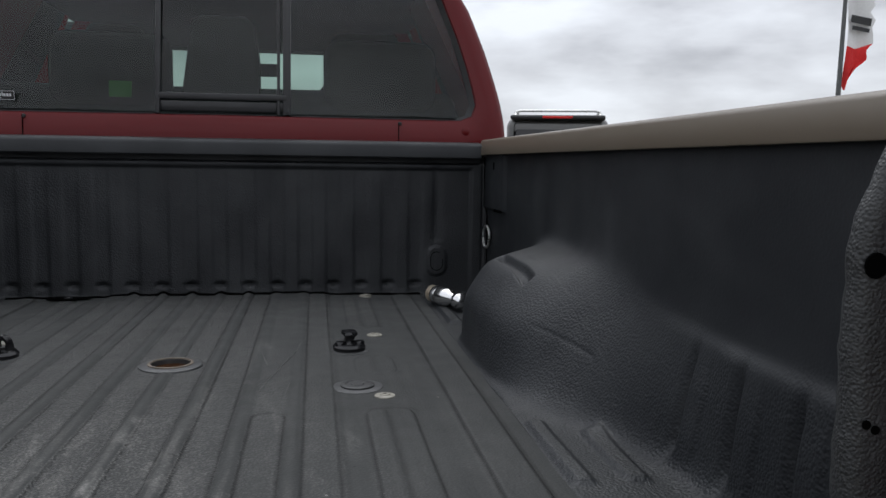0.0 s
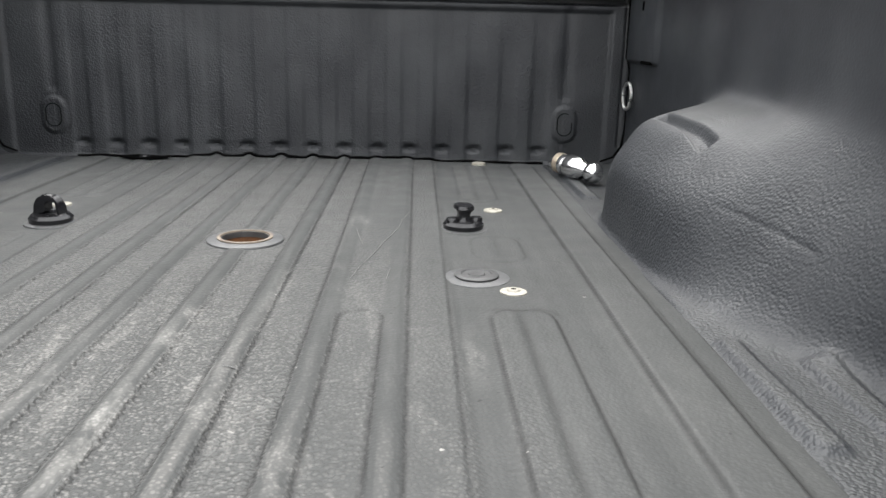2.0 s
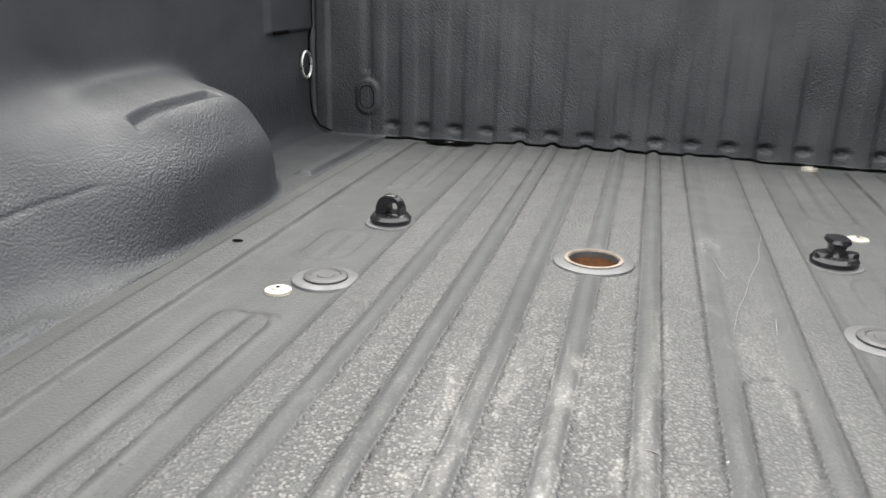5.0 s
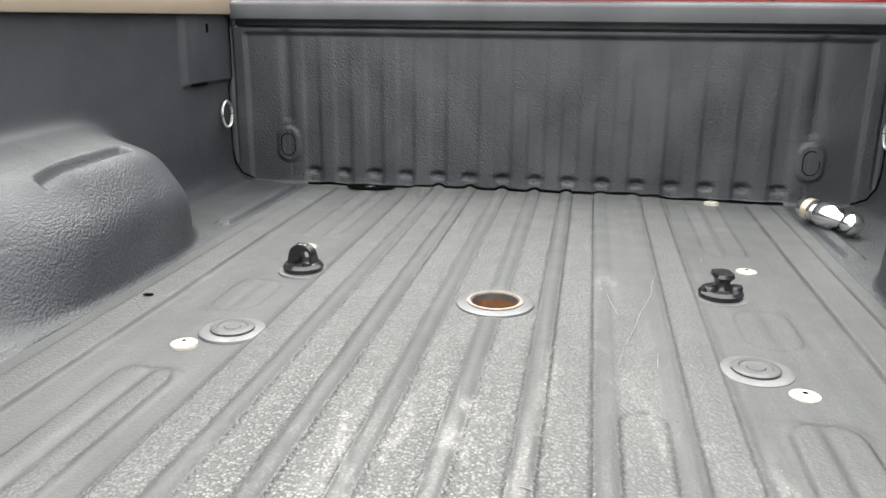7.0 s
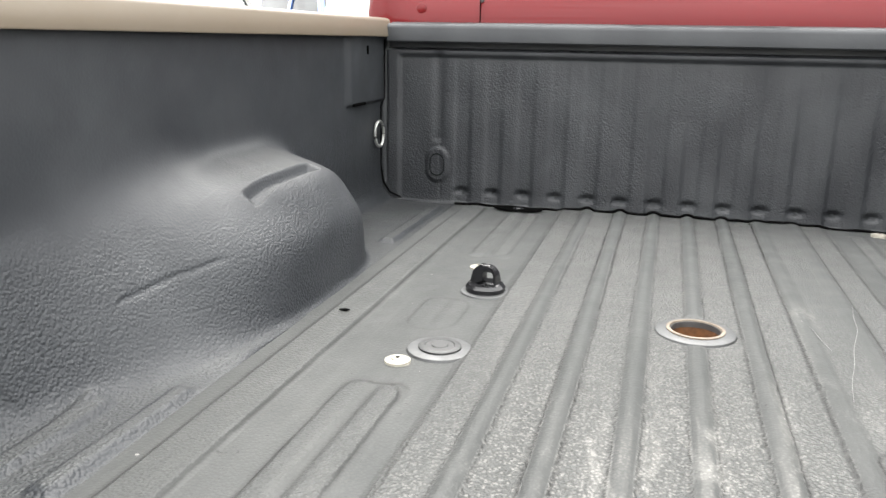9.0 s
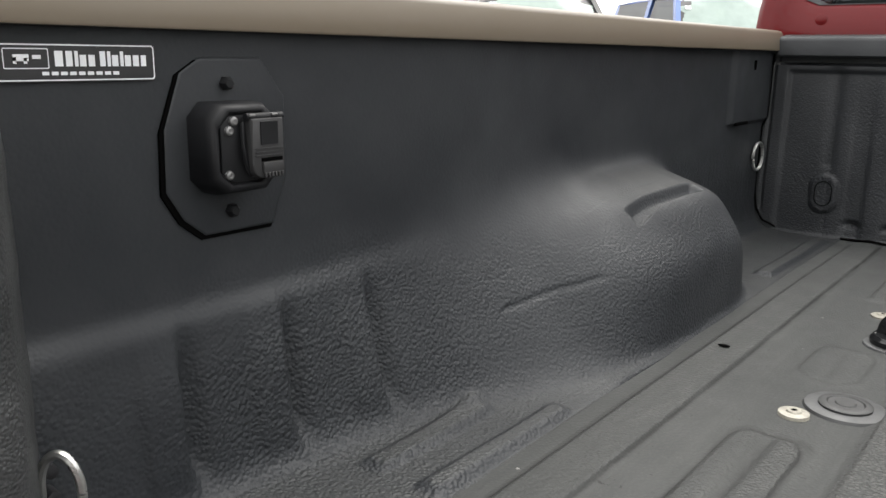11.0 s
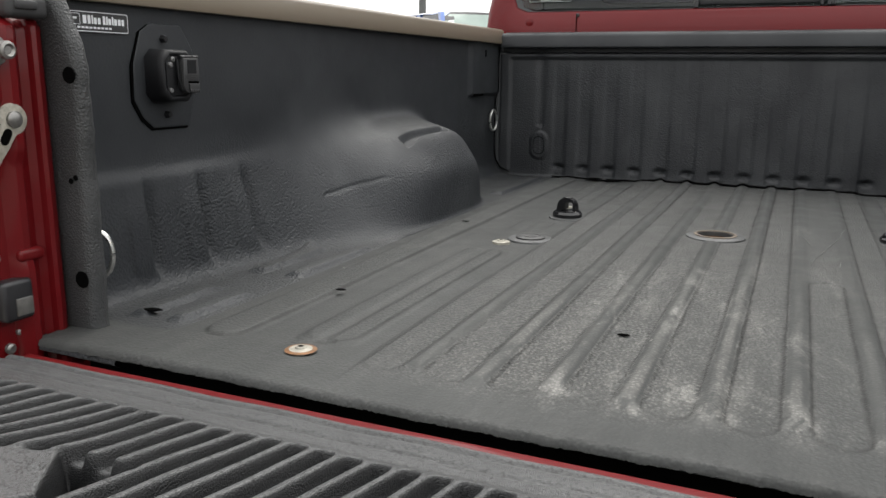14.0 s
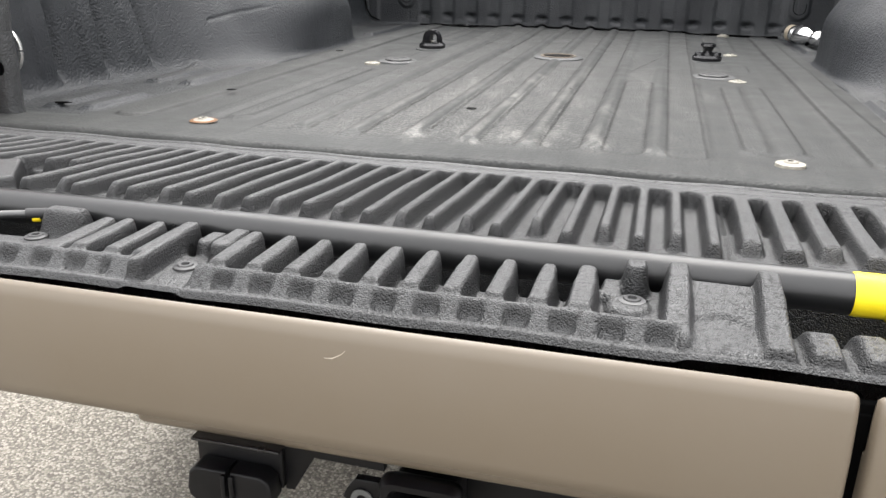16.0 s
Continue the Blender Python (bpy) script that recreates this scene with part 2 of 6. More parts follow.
def paint(name, color, flake=0.0, coat=1.0, rough=0.4, grime=0.06, coat_rough=0.04, spec=0.5):
    k = Mat(name, color, rough, flake, spec, coat, coat_rough)
    spots = k.ramp(k.noise(3.0, 7, 0.68), [(0.35, 0.0), (0.75, 1.0)])
    dull = tuple(c * 0.75 + grime for c in color)
    k.color(k.mix(k.math("MULTIPLY", spots, 0.30), tuple(color), dull))
    k.bump(k.noise(60.0, 2), 0.03, 0.001)
    return k.m


def plain(name, color, rough=0.5, metal=0.0, vary=0.25, scale=25.0, relief=0.15, spec=0.5):
    k = Mat(name, color, rough, metal, spec)
    v = k.ramp(k.noise(scale, 6, 0.65), [(0.3, 0.0), (0.72, 1.0)])
    k.color(k.mix(v, tuple(c * (1 - vary) for c in color), tuple(min(1.0, c * (1 + vary)) for c in color)))
    k.bump(k.noise(scale * 6, 3), relief, 0.001)
    k.rough(k.ramp(k.noise(scale * 0.6, 4), [(0.3, max(0.03, rough - 0.1)), (0.7, min(1.0, rough + 0.12))]))
    return k.m


def pane(name, tint, gloss=1.0, ior=1.5):
    """Thin tinted glass: lets light straight through and mirrors by the angle."""
    m = bpy.data.materials.new(name)
    m.use_nodes = True
    nt = m.node_tree
    nt.nodes.clear()
    out = nt.nodes.new("ShaderNodeOutputMaterial")
    tr = nt.nodes.new("ShaderNodeBsdfTransparent")
    tr.inputs["Color"].default_value = (*tint, 1)
    gl = nt.nodes.new("ShaderNodeBsdfGlossy")
    gl.inputs["Roughness"].default_value = 0.02
    gl.inputs["Color"].default_value = (gloss, gloss, gloss, 1)
    fr = nt.nodes.new("ShaderNodeFresnel")
    fr.inputs["IOR"].default_value = ior
    mx = nt.nodes.new("ShaderNodeMixShader")
    nt.links.new(fr.outputs[0], mx.inputs[0])
    nt.links.new(tr.outputs[0], mx.inputs[1])
    nt.links.new(gl.outputs[0], mx.inputs[2])
    nt.links.new(mx.outputs[0], out.inputs["Surface"])
    return m


def asphalt_material():
    k = Mat("pale_aggregate", (0.3, 0.28, 0.25), 0.85)
    v = k.node("ShaderNodeTexVoronoi", Scale=150.0)
    k.link(k.coords(), v.inputs["Vector"])
    big = k.node("ShaderNodeTexVoronoi", Scale=62.0)
    k.link(k.coords(), big.inputs["Vector"])
    tone, tone2 = k.node("ShaderNodeSeparateColor"), k.node("ShaderNodeSeparateColor")
    k.link(v.outputs["Color"], tone.inputs[0])
    k.link(big.outputs["Color"], tone2.inputs[0])
    stone = k.ramp(tone.outputs[0], [(0.05, (0.085, 0.076, 0.060)), (0.45, (0.205, 0.188, 0.155)), (0.95, (0.345, 0.320, 0.275))])
    stone = k.mix(k.math("MULTIPLY", k.ramp(big.outputs["Distance"], [(0.30, 1.0), (0.42, 0.0)]), k.ramp(tone2.outputs[1], [(0.55, 0.0), (0.75, 0.8)])), stone, (0.125, 0.112, 0.092))
    stone = k.mix(k.ramp(v.outputs["Distance"], [(0.45, 0.0), (0.75, 0.75)]), stone, (0.070, 0.062, 0.050))
    stain = k.ramp(k.noise(0.8, 7, 0.65), [(0.35, 0.0), (0.7, 1.0)])
    k.color(k.mix(k.math("MULTIPLY", stain, 0.28), stone, (0.11, 0.10, 0.088)))
    k.bump(k.math("ADD", k.math("SUBTRACT", 1.0, v.outputs["Distance"]), k.noise(260.0, 3)), 0.6, 0.003)
    return k.m


def siding_material():
    k = Mat("grey_block", (0.16, 0.16, 0.165), 0.8)
    b = k.node("ShaderNodeTexBrick", Scale=1.0)
    for key, v in (("Color1", (0.105, 0.102, 0.105, 1)), ("Color2", (0.125, 0.122, 0.125, 1)), ("Mortar", (0.085, 0.083, 0.085, 1)),
                   ("Mortar Size", 0.012), ("Brick Width", 0.4), ("Row Height", 0.14)):
        b.inputs[key].default_value = v
    tc = k.nt.nodes.new("ShaderNodeTexCoord")
    mp = k.node("ShaderNodeMapping", Rotation=(radians(90), 0, 0))
    k.link(tc.outputs["Object"], mp.inputs["Vector"])
    k.link(mp.outputs["Vector"], b.inputs["Vector"])
    k.color(b.outputs["Color"])
    return k.m


LINER = liner_material("sprayed_liner", (0.0130, 0.0146, 0.0172), (0.0250, 0.0272, 0.0300), 215.0, 1.0, (0.47, 0.63), 0.19, 0.30, (0.0370, 0.0385, 0.0388), 0.43, 0.0, 0.90)
PLATE_LINER = liner_material("bulkhead_liner", (0.0142, 0.0154, 0.0178), (0.0274, 0.0294, 0.0320), 215.0, 1.0, (0.42, 0.58), 0.40, 0.36, None, 0.33)
ROUGH_LINER = liner_material("coarse_liner", (0.024, 0.0250, 0.0256), (0.044, 0.0455, 0.0465), 330.0, 1.0, (0.40, 0.56), None, 0.40, None, 0.52)
FLOOR = floor_material()
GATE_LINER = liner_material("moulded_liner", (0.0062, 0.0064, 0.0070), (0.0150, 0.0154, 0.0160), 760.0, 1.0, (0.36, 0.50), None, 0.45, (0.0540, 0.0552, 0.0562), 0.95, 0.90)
RED = paint("red_metallic_paint", (0.100, 0.0028, 0.0044), 0.0, 0.32, 0.50, 0.0, 0.05, 0.12)
TAN = paint("tan_paint", (0.117, 0.093, 0.065), 0.0, 0.25, 0.52, 0.055, 0.25)
RUBBER = plain("black_rubber", (0.018, 0.018, 0.019), 0.6)
BLACK = plain("black_plastic", (0.014, 0.014, 0.016), 0.38)
GLOSS_BLACK = plain("gloss_black_steel", (0.008, 0.008, 0.009), 0.18, 0.0, 0.4, 45.0, 0.35)
# near-black with no sheen, in place of the shade inside holes and gaps
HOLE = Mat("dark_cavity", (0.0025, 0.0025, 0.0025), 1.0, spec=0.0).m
CHROME = plain("chrome", (0.78, 0.78, 0.78), 0.07, 1.0, 0.08, 30.0, 0.03)
STEEL = plain("zinc_steel", (0.62, 0.62, 0.60), 0.32, 1.0, 0.2, 50.0, 0.1)
DULL_STEEL = plain("dull_steel", (0.22, 0.215, 0.205), 0.38, 0.8, 0.3, 60.0, 0.15)
PALE = plain("pale_zinc_cap", (0.27, 0.255, 0.215), 0.45, 0.1, 0.35, 90.0, 0.2)
RUST = plain("rusty_steel", (0.16, 0.075, 0.03), 0.75, 0.2, 0.5, 60.0, 0.5)
GREY_RING = plain("grey_ring", (0.040, 0.041, 0.042), 0.5, 0.0, 0.25, 40.0, 0.2)
TUBE_GREY = plain("grey_coated_tube", (0.0068, 0.0070, 0.0075), 0.36, 0.0, 0.35, 14.0, 0.08, 0.55)
YELLOW = plain("yellow_grip", (0.78, 0.62, 0.01), 0.42, 0.0, 0.08, 20.0, 0.08)
WHITE = plain("white_print", (0.75, 0.75, 0.75), 0.5, 0.0, 0.05)
LABEL_WHITE = plain("label_white", (0.62, 0.63, 0.65), 0.5, 0.0, 0.08)
PRINT_BLACK = plain("black_print", (0.012, 0.012, 0.013), 0.4, 0.0, 0.1)
FABRIC = plain("grey_seat_cloth", (0.012, 0.012, 0.013), 0.9, 0.0, 0.25, 60.0, 0.3)
BRAKE_RED = plain("red_lamp_lens", (0.55, 0.012, 0.012), 0.12, 0.0, 0.1)
GREEN_TAG = plain("green_card", (0.035, 0.15, 0.018), 0.5, 0.0, 0.05)
FLAG_WHITE = plain("white_cloth", (0.72, 0.72, 0.72), 0.85, 0.0, 0.05)
FLAG_RED = plain("red_cloth", (0.62, 0.025, 0.025), 0.85, 0.0, 0.1)
TINT = pane("tinted_rear_glass", (0.42, 0.52, 0.47), 0.9, 1.46)
SIDE_GLASS = pane("side_glass", (0.42, 0.50, 0.46))
PRIVACY = pane("privacy_glass", (0.018, 0.022, 0.021))
CLEAR = pane("clear_glass", (0.72, 0.82, 0.77))
GROUND = asphalt_material()
SIDING = siding_material()
FASCIA = plain("white_fascia", (0.62, 0.63, 0.64), 0.6, 0.0, 0.06)
BARK = plain("bare_bark", (0.16, 0.125, 0.095), 0.9, 0.0, 0.3, 20.0, 0.5)
POLE = plain("galvanised_pole", (0.10, 0.105, 0.105), 0.5, 0.3, 0.2)


# ---- mesh helpers ----
def part(name, bm, material, parent=None, label="", smooth=True, angle=40):
    me = bpy.data.meshes.new(name)
    bmesh.ops.recalc_face_normals(bm, faces=bm.faces)
    bm.to_mesh(me)
    bm.free()
    return finish(name, me, material, parent, label, smooth, angle)


def finish(name, me, material, parent=None, label="", smooth=True, angle=40):
    me.materials.append(material)
    if smooth:
        for p in me.polygons:
            p.use_smooth = True
        me.set_sharp_from_angle(angle=radians(angle))
    ob = new(name, me)
    if parent is not None:
        ob.parent = parent
        ob.matrix_parent_inverse = parent.matrix_world.inverted()
    if label:
        tagged(ob, label)
    return ob


def again(ob, m, parent=None):
    """Another object on the same mesh."""
    o = new(ob.name.split(".")[0], ob.data)
    o.parent = parent or ob.parent
    o.matrix_basis = m
    if "label" in ob:
        o["label"] = ob["label"]
    return o


def thing(name, label, category, m=Matrix(), group="", kind=""):
    e = new(name)
    e.matrix_world = m
    bpy.context.view_layer.update()
    return tagged(e, label, category, group, kind)


def add_box(bm, size, at=(0, 0, 0), bevel=0.0, seg=2, turn=(0, 0, 0)):
    r = bmesh.ops.create_cube(bm, size=1.0)
    vs = r["verts"]
    bmesh.ops.scale(bm, vec=size, verts=vs)
    if bevel:
        es = list({e for v in vs for e in v.link_edges})
        r = bmesh.ops.bevel(bm, geom=es, offset=bevel, segments=seg, affect="EDGES", profile=0.5)
        vs = list({v for f in r["faces"] for v in f.verts} | {v for v in vs if v.is_valid})
    bmesh.ops.transform(bm, matrix=pose(*at, *turn), verts=vs)
    return vs


def box(size, at=(0, 0, 0), bevel=0.0, seg=2, turn=(0, 0, 0)):
    bm = bmesh.new()
    add_box(bm, size, at, bevel, seg, turn)
    return bm


def add_lathe(bm, profile, n=32, m=Matrix(), closed=False):
    """Turns (radius, height) pairs round z."""
    rings = []
    for r, z in profile:
        if r < 1e-6:
            rings.append([bm.verts.new(m @ Vector((0, 0, z)))])
        else:
            rings.append([bm.verts.new(m @ Vector((r * math.cos(2 * math.pi * i / n), r * math.sin(2 * math.pi * i / n), z))) for i in range(n)])
    pairs = list(zip(rings, rings[1:]))
    if closed:
        pairs.append((rings[-1], rings[0]))
    for a, b in pairs:
        for i in range(n):
            j = (i + 1) % n
            if len(a) == 1 and len(b) == 1:
                continue
            if len(a) == 1:
                bm.faces.new((a[0], b[i], b[j]))
            elif len(b) == 1:
                bm.faces.new((a[i], a[j], b[0]))
            else:
                bm.faces.new((a[i], a[j], b[j], b[i]))


def lathe(profile, n=32, m=Matrix(), closed=False):
    bm = bmesh.new()
    add_lathe(bm, profile, n, m, closed)
    return bm


def add_tube(bm, points, radius, n=12, caps=True):
    """A round bar along points; radius is one number or one for each point."""
    pts = [Vector(p) for p in points]
    rad = radius if isinstance(radius, (list, tuple)) else [radius] * len(pts)
    rings = []
    side = None
    for i, p in enumerate(pts):
        d = (pts[min(i + 1, len(pts) - 1)] - pts[max(i - 1, 0)]).normalized()
        if side is None:
            side = d.cross(Vector((0, 0, 1)) if abs(d.z) < 0.9 else Vector((1, 0, 0))).normalized()
        side = (side - d * side.dot(d)).normalized()
        up = side.cross(d)
        rings.append([bm.verts.new(p + rad[i] * (math.cos(2 * math.pi * k / n) * side + math.sin(2 * math.pi * k / n) * up)) for k in range(n)])
    for a, b in zip(rings, rings[1:]):
        for k in range(n):
            bm.faces.new((a[k], a[(k + 1) % n], b[(k + 1) % n], b[k]))
    if caps:
        bm.faces.new(rings[0][::-1])
        bm.faces.new(rings[-1])


def tube(points, radius, n=12, caps=True):
    bm = bmesh.new()
    add_tube(bm, points, radius, n, caps)
    return bm


def prism(outline, depth, m=Matrix(), bevel=0.0, seg=2):
    """A flat outline (x, y) given thickness along z, with rounded rims."""
    bm = bmesh.new()
    lo = [bm.verts.new((x, y, 0)) for x, y in outline]
    hi = [bm.verts.new((x, y, depth)) for x, y in outline]
    n = len(outline)
    bm.faces.new(lo[::-1])
    top = bm.faces.new(hi)
    for i in range(n):
        bm.faces.new((lo[i], lo[(i + 1) % n], hi[(i + 1) % n], hi[i]))
    if bevel:
        bmesh.ops.bevel(bm, geom=list(top.edges), offset=bevel, segments=seg, affect="EDGES", profile=0.5)
    bmesh.ops.transform(bm, matrix=m, verts=bm.verts)
    return bm


def stadium(w, h, n=10):
    """Outline of an upright slot, w wide and h high."""
    r = w / 2
    pts = [(r * math.cos(a), h / 2 - r + r * math.sin(a)) for a in np.linspace(0, math.pi, n)]
    return pts + [(-x, -y) for x, y in pts]


def rounded(w, h, r, n=5):
    pts = []
    for cx, cy, a0 in ((w / 2 - r, h / 2 - r, 0), (-w / 2 + r, h / 2 - r, 90), (-w / 2 + r, -h / 2 + r, 180), (w / 2 - r, -h / 2 + r, 270)):
        for k in range(n):
            a = radians(a0 + 90 * k / (n - 1))
            pts.append((cx + r * math.cos(a), cy + r * math.sin(a)))
    return pts


def sheet(name, grid, material, parent=None, label="", angle=60, flip=False):
    """A smooth sheet through a grid of points (rows, columns, 3)."""
    rows, cols, _ = grid.shape
    idx = np.arange(rows * cols).reshape(rows, cols)
    q = np.stack([idx[:-1, :-1], idx[1:, :-1], idx[1:, 1:], idx[:-1, 1:]], -1).reshape(-1, 4)
    if flip:
        q = q[:, ::-1]
    me = bpy.data.meshes.new(name)
    me.from_pydata(grid.reshape(-1, 3).tolist(), [], q.tolist())
    return finish(name, me, material, parent, label, True, angle)


def smoothstep(a, b, x):
    t = np.clip((np.asarray(x, float) - a) / (b - a), 0, 1)
    return t * t * (3 - 2 * t)


# ---- the pickup's bed ----
RIB_PITCH, FLUTE_PITCH = 0.0900, 0.0918
truck = thing("pickup_truck", "red pickup truck with a black sprayed cargo bed and tan rails", "pickup truck")
BED_REAR, RAIL_Z, DEEP = 0.142, 0.475, 0.0060


def span(y, a, b, soft=0.03):
    return smoothstep(a - soft / 2, a + soft / 2, y) * (1 - smoothstep(b - soft / 2, b + soft / 2, y))


def pressing(x, y, c, half, y0, y1, ramp=0.031):
    """1 on the crown of a long round-ended pressing, 0 beyond its edge."""
    dy = np.maximum(np.maximum(y0 + half - y, y - (y1 - half)), 0)
    return 1 - smoothstep(half - ramp / 2, half + ramp / 2, np.hypot(x - c, dy))


def groove(x, y, c, half, y0, y1):
    """1 in the narrow channel that runs round a pressing's foot."""
    dy = np.maximum(np.maximum(y0 + half - y, y - (y1 - half)), 0)
    return np.exp(-((np.hypot(x - c, dy) - half) / 0.0028) ** 2)


FLAT = 0.0245


def flat_end(k):
    """Where the flat beside rib k stops: one of them ends short of the anchors."""
    return 0.965 if k == 2 else 2.40


def foot_crease(x, y):
    """How strongly the crease at the foot of the pressings is drawn, for its grime and painted shade."""
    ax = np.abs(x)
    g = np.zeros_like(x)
    # not every foot is equally dark: (rib, at the driver's side, at the passenger's side)
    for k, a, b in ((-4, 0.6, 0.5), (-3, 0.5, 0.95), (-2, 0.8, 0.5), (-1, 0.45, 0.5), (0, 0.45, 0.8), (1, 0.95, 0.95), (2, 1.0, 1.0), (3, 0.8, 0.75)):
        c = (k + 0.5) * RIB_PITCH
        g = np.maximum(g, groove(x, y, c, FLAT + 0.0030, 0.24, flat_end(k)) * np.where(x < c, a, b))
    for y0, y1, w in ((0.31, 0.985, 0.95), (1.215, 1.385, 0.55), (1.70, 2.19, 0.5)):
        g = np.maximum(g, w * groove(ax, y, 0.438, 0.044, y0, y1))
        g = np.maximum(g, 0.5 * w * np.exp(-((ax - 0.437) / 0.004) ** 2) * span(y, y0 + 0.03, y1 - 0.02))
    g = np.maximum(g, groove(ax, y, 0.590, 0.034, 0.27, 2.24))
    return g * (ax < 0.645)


def scuffed(x, y):
    """Chalky patches where loads have been dropped and dragged: (x, y, half width, half length, strength)."""
    g = np.zeros_like(x)
    for cx, cy, w, l, a in ((-0.083, 0.268, 0.020, 0.022, 0.9), (-0.118, 0.66, 0.018, 0.20, 0.5), (0.013, 0.245, 0.018, 0.014, 0.8), (-0.021, 0.33, 0.020, 0.03, 0.5), (0.053, 0.315, 0.024, 0.05, 0.9),
                            (0.095, 0.268, 0.026, 0.022, 1.0), (0.106, 0.35, 0.020, 0.06, 0.7), (0.003, 0.617, 0.011, 0.09, 0.9), (0.011, 0.85, 0.022, 0.035, 0.7), (0.185, 0.285, 0.020, 0.04, 0.9),
                            (0.273, 0.264, 0.020, 0.016, 0.6), (0.364, 0.82, 0.014, 0.06, 0.4), (0.186, 1.467, 0.020, 0.04, 0.5), (0.105, 1.0, 0.012, 0.09, 0.5)):
        g = np.maximum(g, a * np.exp(-((x - cx) / w) ** 4 - ((y - cy) / l) ** 2))
    return g


def floor_height(x, y):
    """0 on the flats, higher on the ribs between them, -DEEP beyond the outermost."""
    h = np.zeros_like(x)
    ax = np.abs(x)
    for k in range(-4, 4):
        c = (k + 0.5) * RIB_PITCH
        h = np.maximum(h, pressing(x, y, c, FLAT + 0.0085, -0.3, flat_end(k), 0.0205))
        if flat_end(k) < 2:
            h = np.maximum(h, 0.55 * pressing(x, y, c, FLAT + 0.0060, 0.93, 2.40, 0.018))
    # loops beside the anchor plates
    for c, half in ((0.412, 0.020), (0.462, 0.019)):
        h = np.maximum(h, 0.85 * pressing(ax, y, c, half, 0.31, 0.985, 0.022))
        h = np.maximum(h, 0.35 * pressing(ax, y, c, half, 1.215, 1.385, 0.022))
        h = np.maximum(h, 0.7 * pressing(ax, y, c, half, 1.70, 2.19, 0.022))
    h = np.maximum(h, 0.30 * pressing(ax, y, 0.437, 0.045, 0.31, 0.99))
    h = np.maximum(h, 0.22 * pressing(ax, y, 0.437, 0.045, 1.21, 1.39))
    h = np.maximum(h, pressing(ax, y, 0.590, 0.034, 0.27, 2.24, 0.018))
    h = np.maximum(h, np.where(ax < 3.5 * RIB_PITCH, 1 - smoothstep(0.238, 0.285, y + 0.02 * np.sin(23 * x)), 1 - smoothstep(0.185, 0.330, y)))
    h = np.maximum(h, 1 - smoothstep(0.066, 0.078, np.hypot(x, y - 1.32)))
    # the passenger half is pressed more shallowly
    low = 1 - 0.30 * smoothstep(0.10, 0.22, x) * (1 - smoothstep(0.50, 0.54, x))
    # between the flats the ribs stand proud; beyond them the sheet drops
    up = np.where(ax < 3.5 * RIB_PITCH, 1.15, -1.0)
    return up * DEEP * (1 - h) * low - 0.0015 * foot_crease(x, y)


def build_floor():
    xs = np.concatenate([np.linspace(-0.800, -0.661, 24)[:-1], np.linspace(-0.661, 0.661, 700), np.linspace(0.661, 0.800, 24)[1:]])
    ys = np.concatenate([np.linspace(0, 1, 9)[:-1] * 0.012 + BED_REAR, np.linspace(BED_REAR + 0.012, 2.272, 330)])
    X, Y = np.meshgrid(xs, ys)
    Z = floor_height(X, Y)
    # the sheet is a little uneven and its coating thick and rough over the rear edge
    Z += 0.0012 * np.sin(9.1 * X + 2.3 * Y) * np.sin(5.7 * Y + 1.1)
    rough = random.Random(8)
    nub = np.array([[rough.uniform(-1, 1) for _ in xs] for _ in range(16)])
    Z[:16] += 0.0011 * nub * np.linspace(1, 0, 16)[:, None]
    d = np.clip((BED_REAR + 0.012 - Y) / 0.012, 0, 1)
    Z -= 0.010 * (1 - np.sqrt(np.clip(1 - d ** 2, 0, 1)))
    Y = Y + 0.0016 * np.sin(37 * X) * np.sin(91 * X + 1) * (1 - smoothstep(BED_REAR, BED_REAR + 0.04, Y))
    Z -= 0.0026 * smoothstep(0.657, 0.663, np.abs(X)) * smoothstep(0.22, 0.27, Y)
    grid = np.stack([X, Y, Z], -1)
    lip = np.stack([xs, np.full_like(xs, BED_REAR + 0.016), np.full_like(xs, -0.017)], -1)[None]
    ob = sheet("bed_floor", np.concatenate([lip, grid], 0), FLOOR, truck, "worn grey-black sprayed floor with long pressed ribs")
    foot_attr = ob.data.attributes.new("foot_dirt_shade", "FLOAT", "POINT")
    foot_attr.data.foreach_set("value", np.concatenate([np.zeros(len(xs)), foot_crease(X, Y).ravel()]).astype(np.float32))
    chalk = ob.data.attributes.new("chalk", "FLOAT", "POINT")
    chalk.data.foreach_set("value", np.concatenate([np.zeros(len(xs)), scuffed(X, Y).ravel()]).astype(np.float32))
    # the round opening for the hitch socket
    bm = bmesh.new()
    bm.from_mesh(ob.data)
    bmesh.ops.delete(bm, geom=[f for f in bm.faces if math.hypot(f.calc_center_median().x, f.calc_center_median().y - 1.32) < 0.0435], context="FACES")
    bm.to_mesh(ob.data)
    bm.free()
    return ob


bed_floor = build_floor()


def arch_height(y):
    """Height of the wheel housing's shoulder, and of the pressed band that runs from it to the rear post."""
    down = np.clip((y - 1.44) / 0.300, 0, 1)
    front = np.clip(1 - down ** 2.2, 0, 1) ** 0.5
    rear = 0.92 + 0.08 * smoothstep(0.55, 1.25, y)
    return 0.213 * np.where(y < 1.35, rear, front)


def arch_foot(y):
    """How far from the middle the housing meets the floor."""
    back = np.interp(y, [0.2, 0.50, 0.65, 0.77, 0.87, 0.95, 1.03, 1.15, 1.28, 1.44], [0.842, 0.838, 0.825, 0.795, 0.752, 0.715, 0.690, 0.672, 0.664, 0.664])
    fore = 0.664 + 0.125 * np.clip((y - 1.44) / 0.30, 0, 1) ** 2.4
    return np.where(y < 1.44, back, fore)


